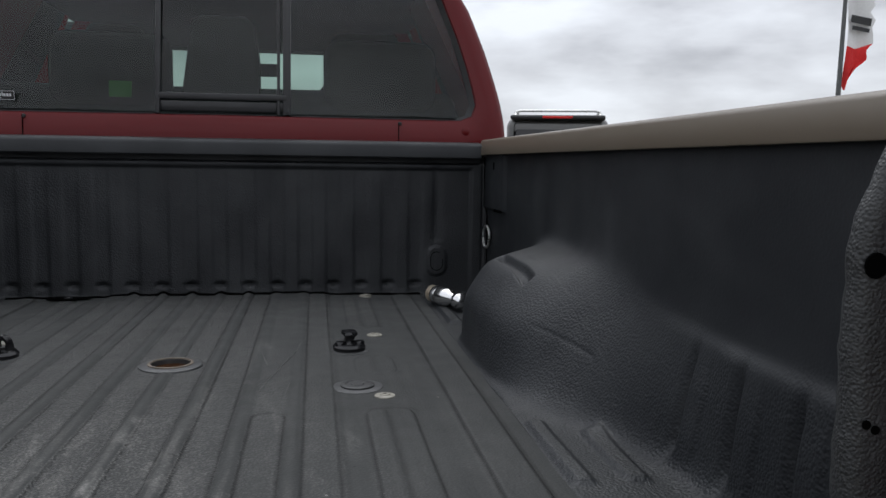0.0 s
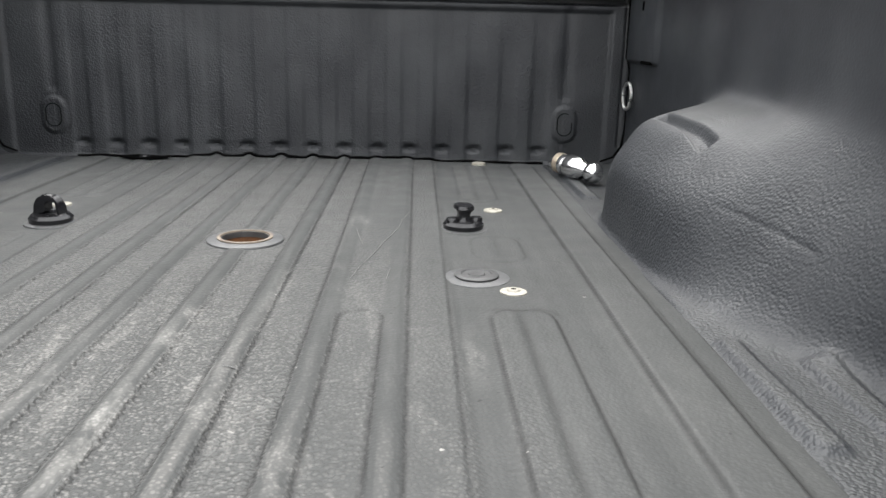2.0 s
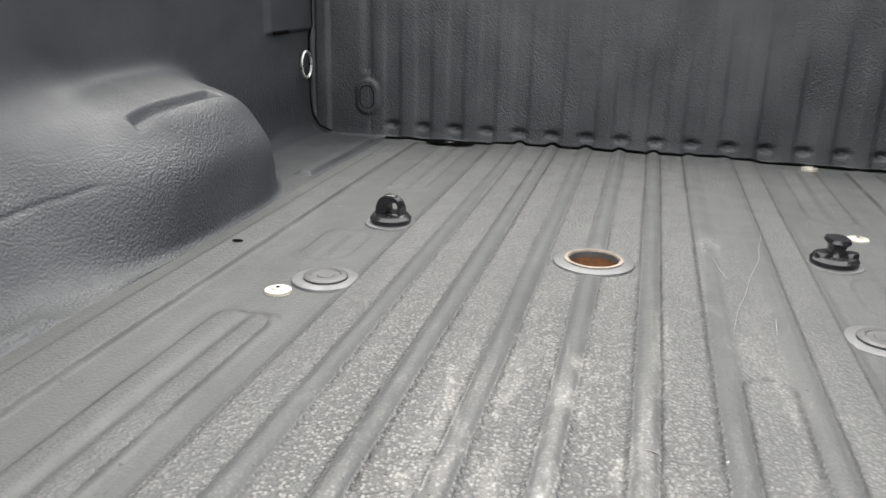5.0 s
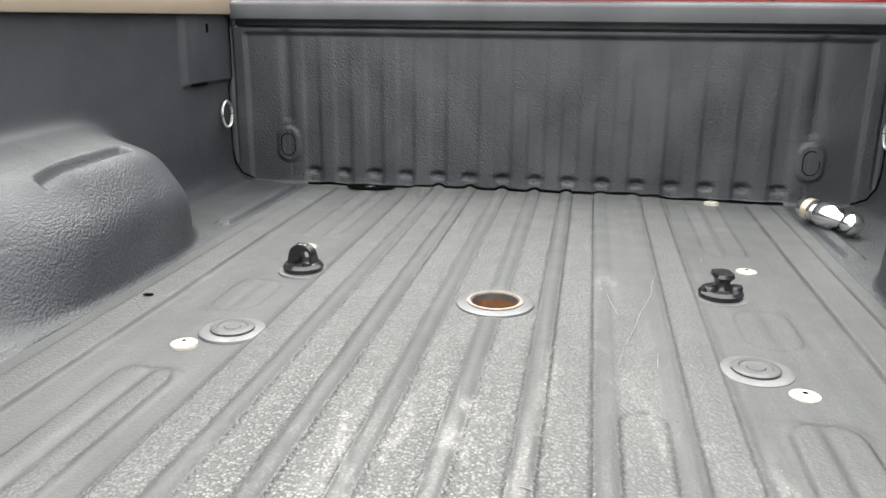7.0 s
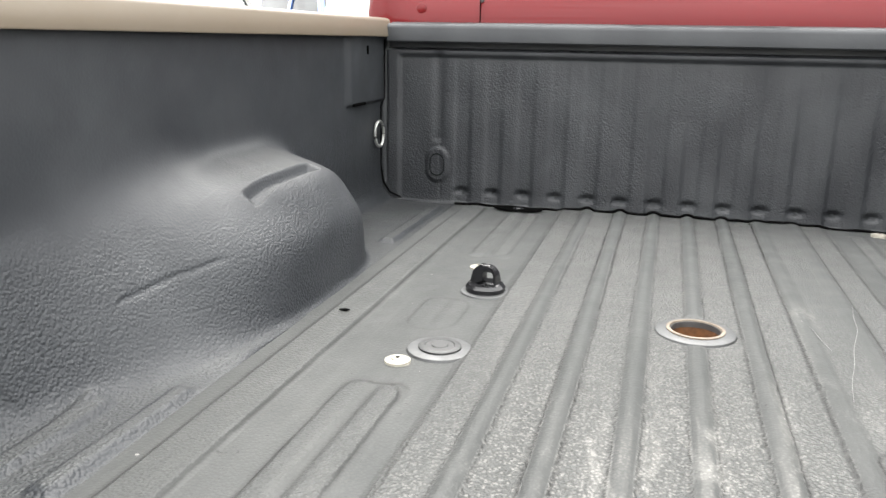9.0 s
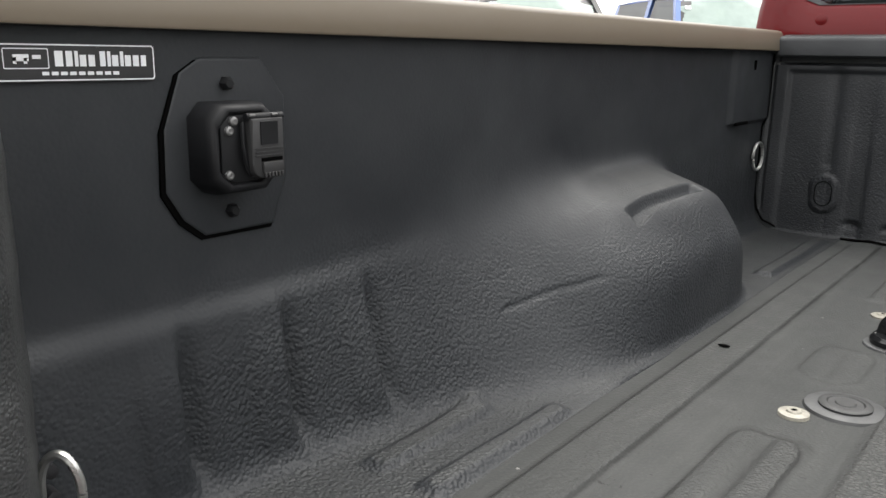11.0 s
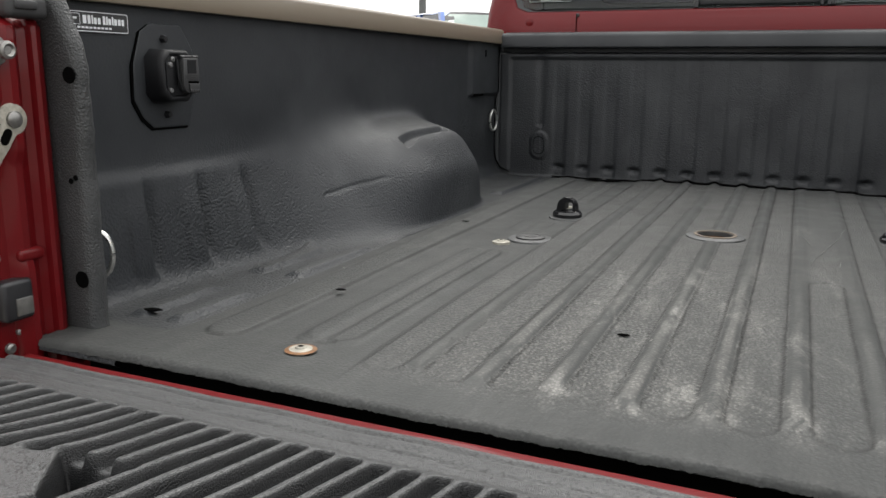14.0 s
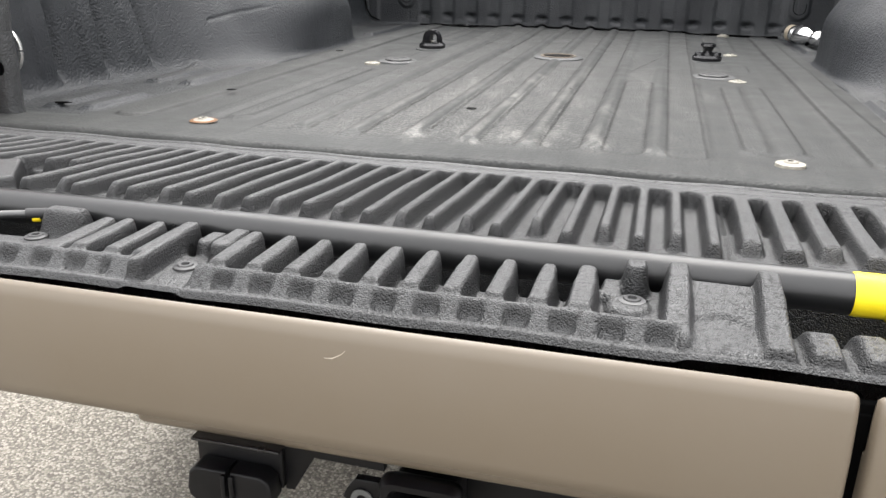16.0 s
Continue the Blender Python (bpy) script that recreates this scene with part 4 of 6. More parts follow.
part("socket_bore", lathe([(0.0415, 0.005), (0.0405, -0.006), (0.0395, -0.026), (0.032, -0.031), (0.012, -0.028), (0, -0.028)], 40, pose(0, 1.32, 0)), plain("rusty_bore", (0.105, 0.044, 0.014), 0.8, 0.2, 0.5, 60.0, 0.5), gooseneck, "rusty hitch socket")
for sgn in (-1, 1):
    rear = ring_plate(truck, sgn * 0.389, 1.132, 0.054, 0.0, 0.004, GREY_RING, "grey ring with a closed black anchor cover")
    part("anchor_cover", lathe([(0.034, 0.002), (0.034, 0.0075), (0.031, 0.0092), (0.024, 0.0092), (0.0225, 0.0078), (0.0135, 0.0078), (0.012, 0.0092), (0, 0.0094)], 36, pose(sgn * 0.389, 1.132, -DEEP)), plain("dusty_cover", (0.016, 0.0165, 0.017), 0.55, 0.0, 0.3, 60.0, 0.2) if "dusty_cover" not in bpy.data.materials else bpy.data.materials["dusty_cover"], rear)
    front = ring_plate(truck, sgn * 0.386, 1.446, 0.050, 0.0, 0.004, GREY_RING, "grey ring under a raised black anchor")
    part("anchor_base", lathe([(0.038, 0.003), (0.039, 0.012), (0.034, 0.018), (0.020, 0.019), (0, 0.018)], 36, pose(sgn * 0.386, 1.446, -DEEP + 0.001)), GLOSS_BLACK, front)
    # turning lug with its waist and crown
    turn = -12 if sgn < 0 else 12
    m = pose(sgn * 0.386, 1.446, 0.006, 0, 0, turn)
    bm = bmesh.new()
    if sgn < 0:
        # a domed bridge with an opening under it
        ang = np.linspace(0, math.pi, 13)
        out = [(0.027 * math.copysign(abs(math.cos(t)) ** 0.55, math.cos(t)) * (1 - 0.16 * math.sin(t)), 0.004 + 0.038 * math.sin(t) ** 0.55) for t in ang]
        inn = [(0.0085 + 0.0115 * math.copysign(abs(math.cos(t)) ** 0.45, math.cos(t)), 0.013 + 0.019 * math.sin(t) ** 0.45) for t in ang[::-1]]
        ends = []
        for d in (-0.014, 0.014):
            ends.append(([bm.verts.new((u, d * (1.0 - 0.35 * v / 0.044), v)) for u, v in out], [bm.verts.new((u, d * (1.0 - 0.35 * v / 0.044), v)) for u, v in inn[::-1]]))
        (o0, i0), (o1, i1) = ends
        for q in range(12):
            bm.faces.new((o0[q], o0[q + 1], o1[q + 1], o1[q]))
            bm.faces.new((i0[q + 1], i0[q], i1[q], i1[q + 1]))
            bm.faces.new((o0[q + 1], o0[q], i0[q], i0[q + 1]))
            bm.faces.new((o1[q], o1[q + 1], i1[q + 1], i1[q]))
        bmesh.ops.bevel(bm, geom=[e for e in bm.edges if abs(e.verts[0].co.y - e.verts[1].co.y) < 0.004 and len(e.link_faces) == 2 and e.calc_face_angle(0) > 1.0], offset=0.003, segments=2, affect="EDGES", profile=0.5)
        add_box(bm, (0.064, 0.030, 0.010), (0, 0, 0.004), 0.004, 2)
        add_box(bm, (0.024, 0.014, 0.006), (0, 0, 0.041), 0.0025, 2)
    else:
        secs = [(0.018, 0.024, 0.0), (0.0125, 0.019, 0.010), (0.0105, 0.017, 0.018), (0.0125, 0.019, 0.025), (0.0185, 0.024, 0.031), (0.0165, 0.022, 0.037)]
        rings = []
        for w, d, z in secs:
            rings.append([bm.verts.new((w * math.copysign(abs(math.cos(a)) ** 0.6, math.cos(a)), d * math.copysign(abs(math.sin(a)) ** 0.6, math.sin(a)), z)) for a in np.linspace(0, 2 * math.pi, 17)[:-1]])
        for a, b in zip(rings, rings[1:]):
            for k in range(16):
                bm.faces.new((a[k], a[(k + 1) % 16], b[(k + 1) % 16], b[k]))
        bm.faces.new(rings[-1])
        for q in (-0.022, 0.022):
            add_lathe(bm, [(0.0125, -0.002), (0.0125, 0.011), (0.0105, 0.014), (0.004, 0.0145), (0, 0.0135)], 18, pose(q * 1.05, -0.006, 0.0))
    bmesh.ops.transform(bm, matrix=m, verts=bm.verts)
    part("anchor_lug", bm, GLOSS_BLACK, front, "glossy black turning lug")


def floor_bolt(x, y, mat, r=0.0205):
    b = part("floor_bolt", lathe([(0, 0.0045), (0.004, 0.0045), (0.0045, 0.006), (r * 0.42, 0.0058), (r * 0.50, 0.0036), (r * 0.95, 0.0024), (r, -0.004)], 32, pose(x, y, -DEEP + 0.0012 if 0.3 < y < 2 else -0.0005)), mat, truck, "pale washer-headed floor bolt")
    part("bolt_recess", lathe([(0, 0.0050), (0.0036, 0.0062), (0, 0.0064)], 10, pose(x, y, -DEEP + 0.0012 if 0.3 < y < 2 else -0.0005)), HOLE, b)
    return b


for x, y, mt in ((-0.437, 1.067, PALE), (0.438, 1.063, PALE), (-0.435, 1.606, PALE), (0.458, 1.612, PALE), (-0.462, 2.218, GLOSS_BLACK), (0.472, 2.212, PALE), (0.447, 0.252, PALE)):
    floor_bolt(x, y, mt)
rusty = floor_bolt(-0.437, 0.259, PALE, 0.017)
part("rust_bloom", lathe([(0.014, 0.0005), (0.014, 0.0020), (0.020, 0.0016), (0.022, 0.0005)], 32, pose(-0.437, 0.259, 0)), RUST, rusty, "orange rust round the bolt head")
# bare patch and torn edge before the bulkhead
patch = [(0.068 * math.cos(a) * (1 + 0.10 * math.sin(3 * a)), 0.030 * math.sin(a) * (1 + 0.12 * math.cos(4 * a))) for a in np.linspace(0, 2 * math.pi, 28)[:-1]]
part("bare_patch", prism(patch, 0.0030, pose(-0.462, 2.215, -0.0005)), HOLE, truck, "dark bare patch round a floor bolt")
for x, y, r in ((-0.746, 0.314, 0.010), (-0.596, 1.245, 0.006), (-0.051, 0.506, 0.0055), (-0.543, 0.543, 0.006)):
    blob = [(r * math.cos(a) * (1.5 + 0.3 * math.sin(2 * a)), r * math.sin(a) * 0.8) for a in np.linspace(0, 2 * math.pi, 15)[:-1]]
    part("drain_hole", prism(blob, 0.0012, pose(x, y, 0.0012)), HOLE, truck)


SCRATCH = plain("pale_scratch", (0.13, 0.13, 0.127), 0.55, 0.0, 0.2, 80.0, 0.2)


def scratch(points, w=0.0011):
    """A fine pale scratch: a thin ridge of torn coating that follows the floor."""
    pts = []
    points = [(x + 0.018 * (y - 1.32), y - 0.018 * x) for x, y in points]
    for a, b in zip(points, points[1:]):
        for t in np.linspace(0, 1, 14)[:-1]:
            x, y = a[0] + (b[0] - a[0]) * t, a[1] + (b[1] - a[1]) * t
            x += 0.0012 * math.sin(40 * y + 9 * x)
            pts.append((x, y, float(floor_height(np.array([x]), np.array([y]))[0]) + 0.0006))
    part("scratch", tube(pts, [w * (0.5 + 0.5 * math.sin(3.1 * i / len(pts))) for i in range(len(pts))], 5), SCRATCH, bed_floor)


for line in ([(0.202, 1.104), (0.228, 1.25), (0.262, 1.42), (0.279, 1.575)], [(0.185, 1.40), (0.208, 1.294)], [(0.31, 0.675), (0.316, 0.662)], [(-0.319, 0.678), (-0.300, 0.70), (-0.279, 0.717)],
             [(-0.330, 0.690), (-0.290, 0.694)], [(0.255, 1.10), (0.262, 1.16)], [(0.10, 0.765), (0.118, 0.768)], [(0.12, 1.72), (0.125, 1.80)], [(0.37, 1.66), (0.378, 1.71)]):
    scratch(line, 0.0006)


# ---- trailer socket and sticker on the bed side ----
def chamfered(y0, y1, z0, z1, c):
    return [(y0 + c, z0), (y1 - c, z0), (y1, z0 + c), (y1, z1 - c), (y1 - c, z1), (y0 + c, z1), (y0, z1 - c), (y0, z0 + c)]


def build_socket():
    base = Matrix(((0, 0, 1, -0.8755), (1, 0, 0, 0), (0, 1, 0, 0), (0, 0, 0, 1)))
    octo = [(0.435, 0.317), (0.437, 0.377), (0.457, 0.431), (0.480, 0.445), (0.555, 0.445), (0.585, 0.405), (0.585, 0.320), (0.565, 0.268), (0.477, 0.268), (0.453, 0.287)]
    sock = part("trailer_socket", prism(octo[::-1], 0.0045, base, 0.0035, 4), LINER, truck, "black trailer socket box on the bed side", angle=30)
    # dark edge where the plate stands off the wall at its rear side
    part("plate_gap", prism([(0.515 + (y - 0.515) * 1.004 - 0.0040, 0.352 + (z - 0.352) * 1.004 - 0.0028) for y, z in octo[::-1]], 0.0032, base), HOLE, sock)
    # the box: an eight-sided house that narrows to a raised rim round a sunk plate
    bm = bmesh.new()
    rings = []
    for inset, depth in ((0.0, 0.0), (0.001, 0.030), (0.0025, 0.038), (0.005, 0.0415), (0.0085, 0.0420), (0.0105, 0.0400), (0.0110, 0.0370)):
        rings.append([bm.verts.new(base @ Vector((y, z, depth))) for y, z in chamfered(0.462 + inset, 0.545 - inset, 0.313 + inset, 0.403 - inset, 0.014)])
    for p, q in zip(rings, rings[1:]):
        for i in range(8):
            bm.faces.new((p[i], p[(i + 1) % 8], q[(i + 1) % 8], q[i]))
    bm.faces.new(rings[-1])
    part("socket_house", bm, SOCKET_BLACK, sock, angle=50)
    part("socket_plate", prism(chamfered(0.475, 0.540, 0.326, 0.391, 0.010), 0.0035, base @ pose(0, 0, 0.0368), 0.001), SOCKET_BLACK, sock)
    # hinged lid: a ribbed face, rounded at its lower rear corner, over a barrel at the top
    face = [(0.500, 0.388), (0.540, 0.388), (0.541, 0.336), (0.538, 0.330)] + [(0.514 - 0.0135 * math.sin(radians(a)), 0.343 - 0.014 * math.cos(radians(a))) for a in np.linspace(0, 90, 6)]
    lid = part("socket_lid", prism(face[::-1], 0.013, base @ pose(0, 0, 0.0415), 0.0022), RUBBER, sock, "hinged black socket lid")
    part("lid_hinge", tube([base @ Vector((0.4985, 0.389, 0.048)), base @ Vector((0.543, 0.389, 0.048))], 0.0042, 10), SOCKET_BLACK, lid)
    for y in (0.5035, 0.531):
        part("hinge_pin", tube([base @ Vector((y - 0.0035, 0.391, 0.0515)), base @ Vector((y + 0.0035, 0.391, 0.0515))], 0.0016, 8), DUSTY_SCREW, lid)
    part("lid_spring", tube([base @ Vector((0.4975, 0.385, 0.044)), base @ Vector((0.4955, 0.362, 0.047)), base @ Vector((0.4985, 0.345, 0.047)), base @ Vector((0.506, 0.332, 0.045))], 0.0022, 8), SOCKET_BLACK, lid)
    part("lid_panel", box((0.021, 0.0225, 0.0014), (0, 0, 0)), SOCKET_BLACK, lid).matrix_basis = base @ pose(0.5215, 0.3735, 0.0548)
    for i in range(3):
        part("lid_rib", box((0.034, 0.0011, 0.0012), (0, 0, 0)), RUBBER, lid).matrix_basis = base @ pose(0.521, 0.3585 - 0.0035 * i, 0.0550)
    part("lid_notch", box((0.026, 0.0035, 0.0012), (0, 0, 0)), HOLE, lid).matrix_basis = base @ pose(0.524, 0.3475, 0.0546)
    part("lid_tab", box((0.025, 0.011, 0.004), (0, 0, 0), 0.001), RUBBER, lid).matrix_basis = base @ pose(0.524, 0.3395, 0.0560)
    for i in range(6):
        part("tab_tooth", box((0.0026, 0.0055, 0.003), (0, 0, 0), 0.0006, 1), RUBBER, lid).matrix_basis = base @ pose(0.5135 + 0.0042 * i, 0.3325, 0.0575)
    for y, z in ((0.4835, 0.3765), (0.489, 0.3855), (0.4820, 0.3335), (0.5425, 0.3800), (0.5425, 0.3320)):
        part("socket_screw", lathe([(0, 0.0040), (0.0024, 0.0046), (0.0044, 0.0034), (0.0048, 0)], 14, base @ pose(y, z, 0.0400)), DUSTY_SCREW, sock)
    for v in (0.420, 0.291):
        part("socket_bolt", lathe([(0, 0.0085), (0.0048, 0.0085), (0.0068, 0.006), (0.0075, 0)], 6, base @ pose(0.509, v, 0.0045)), SOCKET_BLACK, sock)


SOCKET_BLACK = plain("matt_black_moulding", (0.0068, 0.0071, 0.0082), 0.5, spec=0.22)
DUSTY_SCREW = plain("dusty_screw", (0.14, 0.14, 0.14), 0.4, 0.5)
build_socket()


def sticker(parent, m, w=0.148, h=0.032):
    """White-outlined dark label; its lettering is reduced to bars."""
    s = part("label_sticker", prism(rounded(w, h, 0.0035), 0.0006, m), PRINT_BLACK, parent, "black label with a white rim")

    def ring(w2, h2, r2, t, cx=0.0, cy=0.0):
        bm = bmesh.new()
        o, i = rounded(w2, h2, r2), rounded(w2 - 2 * t, h2 - 2 * t, max(0.0008, r2 - t))
        vo, vi = [bm.verts.new(m @ Vector((x + cx, y + cy, 0.0011))) for x, y in o], [bm.verts.new(m @ Vector((x + cx, y + cy, 0.0011))) for x, y in i]
        for k in range(len(o)):
            bm.faces.new((vo[k], vo[(k + 1) % len(o)], vi[(k + 1) % len(o)], vi[k]))
        return bm

    part("label_rim", ring(w - 0.002, h - 0.002, 0.003, 0.0011), LABEL_WHITE, s)
    part("label_box", ring(w * 0.26, h * 0.52, 0.0015, 0.0008, -w * 0.32, h * 0.10), LABEL_WHITE, s)
    def bar(x, y, bw, bh):
        bm = bmesh.new()
        bm.faces.new([bm.verts.new(m @ Vector((x + a * bw / 2, y + b * bh / 2, 0.0011))) for a, b in ((-1, -1), (1, -1), (1, 1), (-1, 1))])
        part("label_bar", bm, LABEL_WHITE, s, smooth=False)

    # the mark, then a row of short bars for each word and a thin one below
    bar(-w * 0.35, h * 0.12, w * 0.09, h * 0.17)
    bar(-w * 0.385, h * 0.05, w * 0.02, h * 0.16)
    bar(-w * 0.325, h * 0.04, w * 0.02, h * 0.14)
    bar(-w * 0.26, h * 0.14, w * 0.05, h * 0.10)
    x = -w * 0.158
    for i, wide in enumerate((1.1, 0.9, 0.5, 0.9, 0.9, 0.0, 0.8, 0.5, 0.9, 0.5, 0.9, 0.9, 0.8)):
        step = w * 0.061 * wide if wide else w * 0.018
        tall = h * (0.40 if i in (0, 1, 2, 6, 7, 9) else 0.30)
        if wide:
            bar(x + step * 0.41, tall / 2 - h * 0.10, step * 0.74, tall)
        x += step
    for i in range(9):
        bar(-w * 0.215 + i * w * 0.055, -h * 0.28, w * 0.040, h * 0.09)
    return s


sticker(truck, pose(-0.8725, 0.362, 0.440, 90, 0, 90), 0.142, 0.032)


# ---- the cab ----
def outline_at(points, n=96):
    p = np.array(points + [points[0]], float)
    s = np.concatenate([[0], np.cumsum(np.hypot(*np.diff(p, axis=0).T))])
    t = np.linspace(0, s[-1], n, endpoint=False)
    return np.stack([np.interp(t, s, p[:, 0]), np.interp(t, s, p[:, 1])], -1)


def arc(cx, cz, r, a0, a1, n=7):
    return [(cx + r * math.cos(radians(a)), cz + r * math.sin(radians(a))) for a in np.linspace(a0, a1, n)]


def mirror(half):
    return half + [(-x, z) for x, z in half[::-1]]


def build_cab():
    win = mirror([(0.0, 0.592), (0.30, 0.591), (0.60, 0.590)] + arc(0.812, 0.643, 0.053, -88, 12) + [(0.838, 0.76), (0.800, 0.88), (0.760, 0.98)] + arc(0.70, 1.00, 0.05, 20, 88) + [(0.35, 1.055)])
    skin = mirror([(0.0, 0.40), (0.45, 0.40), (0.90, 0.40), (0.965, 0.42), (0.968, 0.50), (0.958, 0.60), (0.935, 0.70), (0.892, 0.84), (0.842, 0.97), (0.79, 1.06)] + arc(0.70, 1.05, 0.085, 25, 88) + [(0.35, 1.150)])
    w, k = outline_at(win), outline_at(skin) * np.array([1.018, 1.0])
    start = int(np.argmin(np.hypot(k[:, 0] - 0.0, k[:, 1] - 0.40)))
    k = np.roll(k, -start, 0)
    w = np.roll(w, -int(np.argmin(np.hypot(w[:, 0], w[:, 1] - 0.592))), 0)

    def ring(o, y, s=1.0, blend=None, f=0.0):
        c = o if blend is None else o * (1 - f) + blend * f
        return [(x * s, y + 0.16 * max(0.0, z - 0.60), z) for x, z in c]

    levels = [ring(w * 0.997, 2.385), ring(w, 2.372), ring(w, 2.362, 1.0, k, 0.06), ring(w, 2.358, 1.0, k, 0.40), ring(w, 2.362, 1.0, k, 0.75), ring(w, 2.378, 1.0, k, 0.93), ring(k, 2.41), ring(k, 2.47, 1.006), ring(k, 2.60, 1.012)]
    bm = bmesh.new()
    vr = [[bm.verts.new(p) for p in r] for r in levels]
    n = len(w)
    for a, b in zip(vr, vr[1:]):
        for i in range(n):
            bm.faces.new((a[i], a[(i + 1) % n], b[(i + 1) % n], b[i]))
    cab = part("cab", bm, RED, truck, "red painted cab with a tinted rear window", angle=45)
    # rubber seal round the glass
    bm = bmesh.new()
    a = [bm.verts.new((x, y - 0.0035, z)) for x, y, z in ring(w, 2.372)]
    b = [bm.verts.new((x, y, z)) for x, y, z in ring(w * np.array([0.982, 1.0]) + np.array([0, 0.0]), 2.379, 1.0)]
    c = [bm.verts.new((x * 0.978, y, z * 0.985 + 0.0125)) for x, y, z in ring(w, 2.384)]
    for p, q in ((a, b), (b, c)):
        for i in range(n):
            bm.faces.new((p[i], p[(i + 1) % n], q[(i + 1) % n], q[i]))
    part("window_seal", bm, RUBBER, cab)

    def glass(name, x0, x1, y, lab=""):
        zs = np.linspace(0.600, 1.048, 14)
        bm = bmesh.new()
        rows = []
        for z in zs:
            side = np.interp(z, [0.59, 0.60, 0.63, 0.76, 0.88, 0.98, 1.03, 1.05], [0.80, 0.83, 0.858, 0.836, 0.798, 0.758, 0.72, 0.66])
            lo, hi = max(x0, -side), min(x1, side)
            if hi - lo < 0.01:
                continue
            rows.append([bm.verts.new((lo + (hi - lo) * t, y + 0.16 * (z - 0.60), z)) for t in np.linspace(0, 1, 5)])
        for p, q in zip(rows, rows[1:]):
            for i in range(4):
                bm.faces.new((p[i], p[i + 1], q[i + 1], q[i]))
        g = part(name, bm, TINT, cab, lab)
        g.visible_shadow = False
        return g

    glass("rear_pane", -0.88, -0.208, 2.386, "dark tinted fixed pane")
    glass("rear_pane", 0.214, 0.88, 2.386, "dark tinted fixed pane")
    glass("sliding_pane", -0.208, 0.214, 2.394, "dark tinted sliding pane")
    for x, wd in ((-0.208, 0.016), (0.186, 0.010), (0.214, 0.026)):
        part("slider_upright", box((wd, 0.014, 0.47), (x, 2.383 + 0.032, 0.825), 0.003, 2, (-9.1, 0, 0)), BLACK, cab)
    bm = bmesh.new()
    add_box(bm, (0.42, 0.014, 0.022), (0.003, 2.386, 0.652), 0.003, 2)
    add_box(bm, (0.44, 0.010, 0.034), (0.003, 2.390, 0.620), 0.003, 2)
    part("slider_track", bm, BLACK, cab)
    part("slider_latch", box((0.010, 0.010, 0.022), (0.218, 2.372, 0.605), 0.003), BLACK, cab)
    sticker(cab, pose(-0.728, 2.377, 0.639, 99, 0, 0), 0.160, 0.030)
    part("green_card", box((0.076, 0.003, 0.056), (-0.364, 2.56, 0.684), 0.001, 1, (-6, 0, 0)), GREEN_TAG, cab, "green paper card behind the glass")
    # seams and fixings in the red panel under the glass
    for x in (-0.622, 0.594):
        part("panel_seam", box((0.0022, 0.004, 0.066), (x, 2.3572, 0.545), 0.0005), HOLE, cab)
        part("panel_plug", lathe([(0, 0.003), (0.005, 0.003), (0.007, 0)], 14, pose(x + 0.004, 2.3585, 0.575, 90, 0, 0)), RUBBER, cab)
    for x in (-0.80, 0.83):
        part("panel_dimple", lathe([(0, 0.002), (0.013, 0.002), (0.016, 0)], 18, pose(x, 2.360, 0.553, 90, 0, 0)), RED, cab)
    # sides, roof and pillars forward of the rear wall
    for s in (-1, 1):
        part("cab_side", box((0.06, 2.2, 0.95), (s * 0.952, 3.66, 0.115), 0.02, 3), RED, cab)
        part("door_trim", box((0.03, 2.1, 0.92), (s * 0.903, 3.60, 0.12), 0.01), FABRIC, cab)
        for y0, y1, z1 in ((2.62, 2.72, 1.05), (3.42, 3.52, 1.05), (4.55, 4.12, 1.05)):
            bm = bmesh.new()
            b0, b1 = (0.20, 0.12) if y0 < 3 else (0.05, 0.05)
            vs = [(s * 0.955, y0 - b0, 0.58), (s * 0.955, y0 + b1, 0.58), (s * 0.73, y1 + b1, z1 + 0.02), (s * 0.73, y1 - b0 - 0.04, z1 + 0.02)]
            lo = [bm.verts.new(v) for v in vs]
            hi = [bm.verts.new((v[0] - s * 0.06, v[1], v[2])) for v in vs]
            bm.faces.new(lo)
            bm.faces.new(hi[::-1])
            for i in range(4):
                bm.faces.new((lo[i], lo[(i + 1) % 4], hi[(i + 1) % 4], hi[i]))
            part("roof_pillar", bm, RED, cab)
        for y0, y1 in ((2.66, 3.44), (3.50, 4.50)):
            bm = bmesh.new()
            vs = [bm.verts.new(v) for v in ((s * 0.935, y0, 0.59), (s * 0.935, y1, 0.59), (s * 0.735, y1 - 0.12, 1.05), (s * 0.735, y0 + 0.02, 1.05))]
            bm.faces.new(vs)
            g = part("side_window", bm, SIDE_GLASS if s < 0 else PRIVACY, cab, "dark tinted side window")
            g.visible_shadow = False
    part("roof", box((1.52, 1.62, 0.075), (0, 3.36, 1.11), 0.03, 4), RED, cab, "red cab roof")
    part("headliner", box((1.52, 1.86, 0.03), (0, 3.40, 1.062), 0.005), FABRIC, cab)
    bm = bmesh.new()
    vs = [bm.verts.new(v) for v in ((-0.90, 4.58, 0.60), (0.90, 4.58, 0.60), (0.70, 4.14, 1.06), (-0.70, 4.14, 1.06))]
    bm.faces.new(vs)
    g = part("windshield", bm, CLEAR, cab, "greenish windshield")
    g.visible_shadow = False
    part("dashboard", box((1.80, 0.45, 0.40), (0, 4.46, 0.38), 0.06, 4), BLACK, cab)
    part("cab_floor", box((1.86, 2.1, 0.05), (0, 3.6, -0.32), 0.01), BLACK, cab)
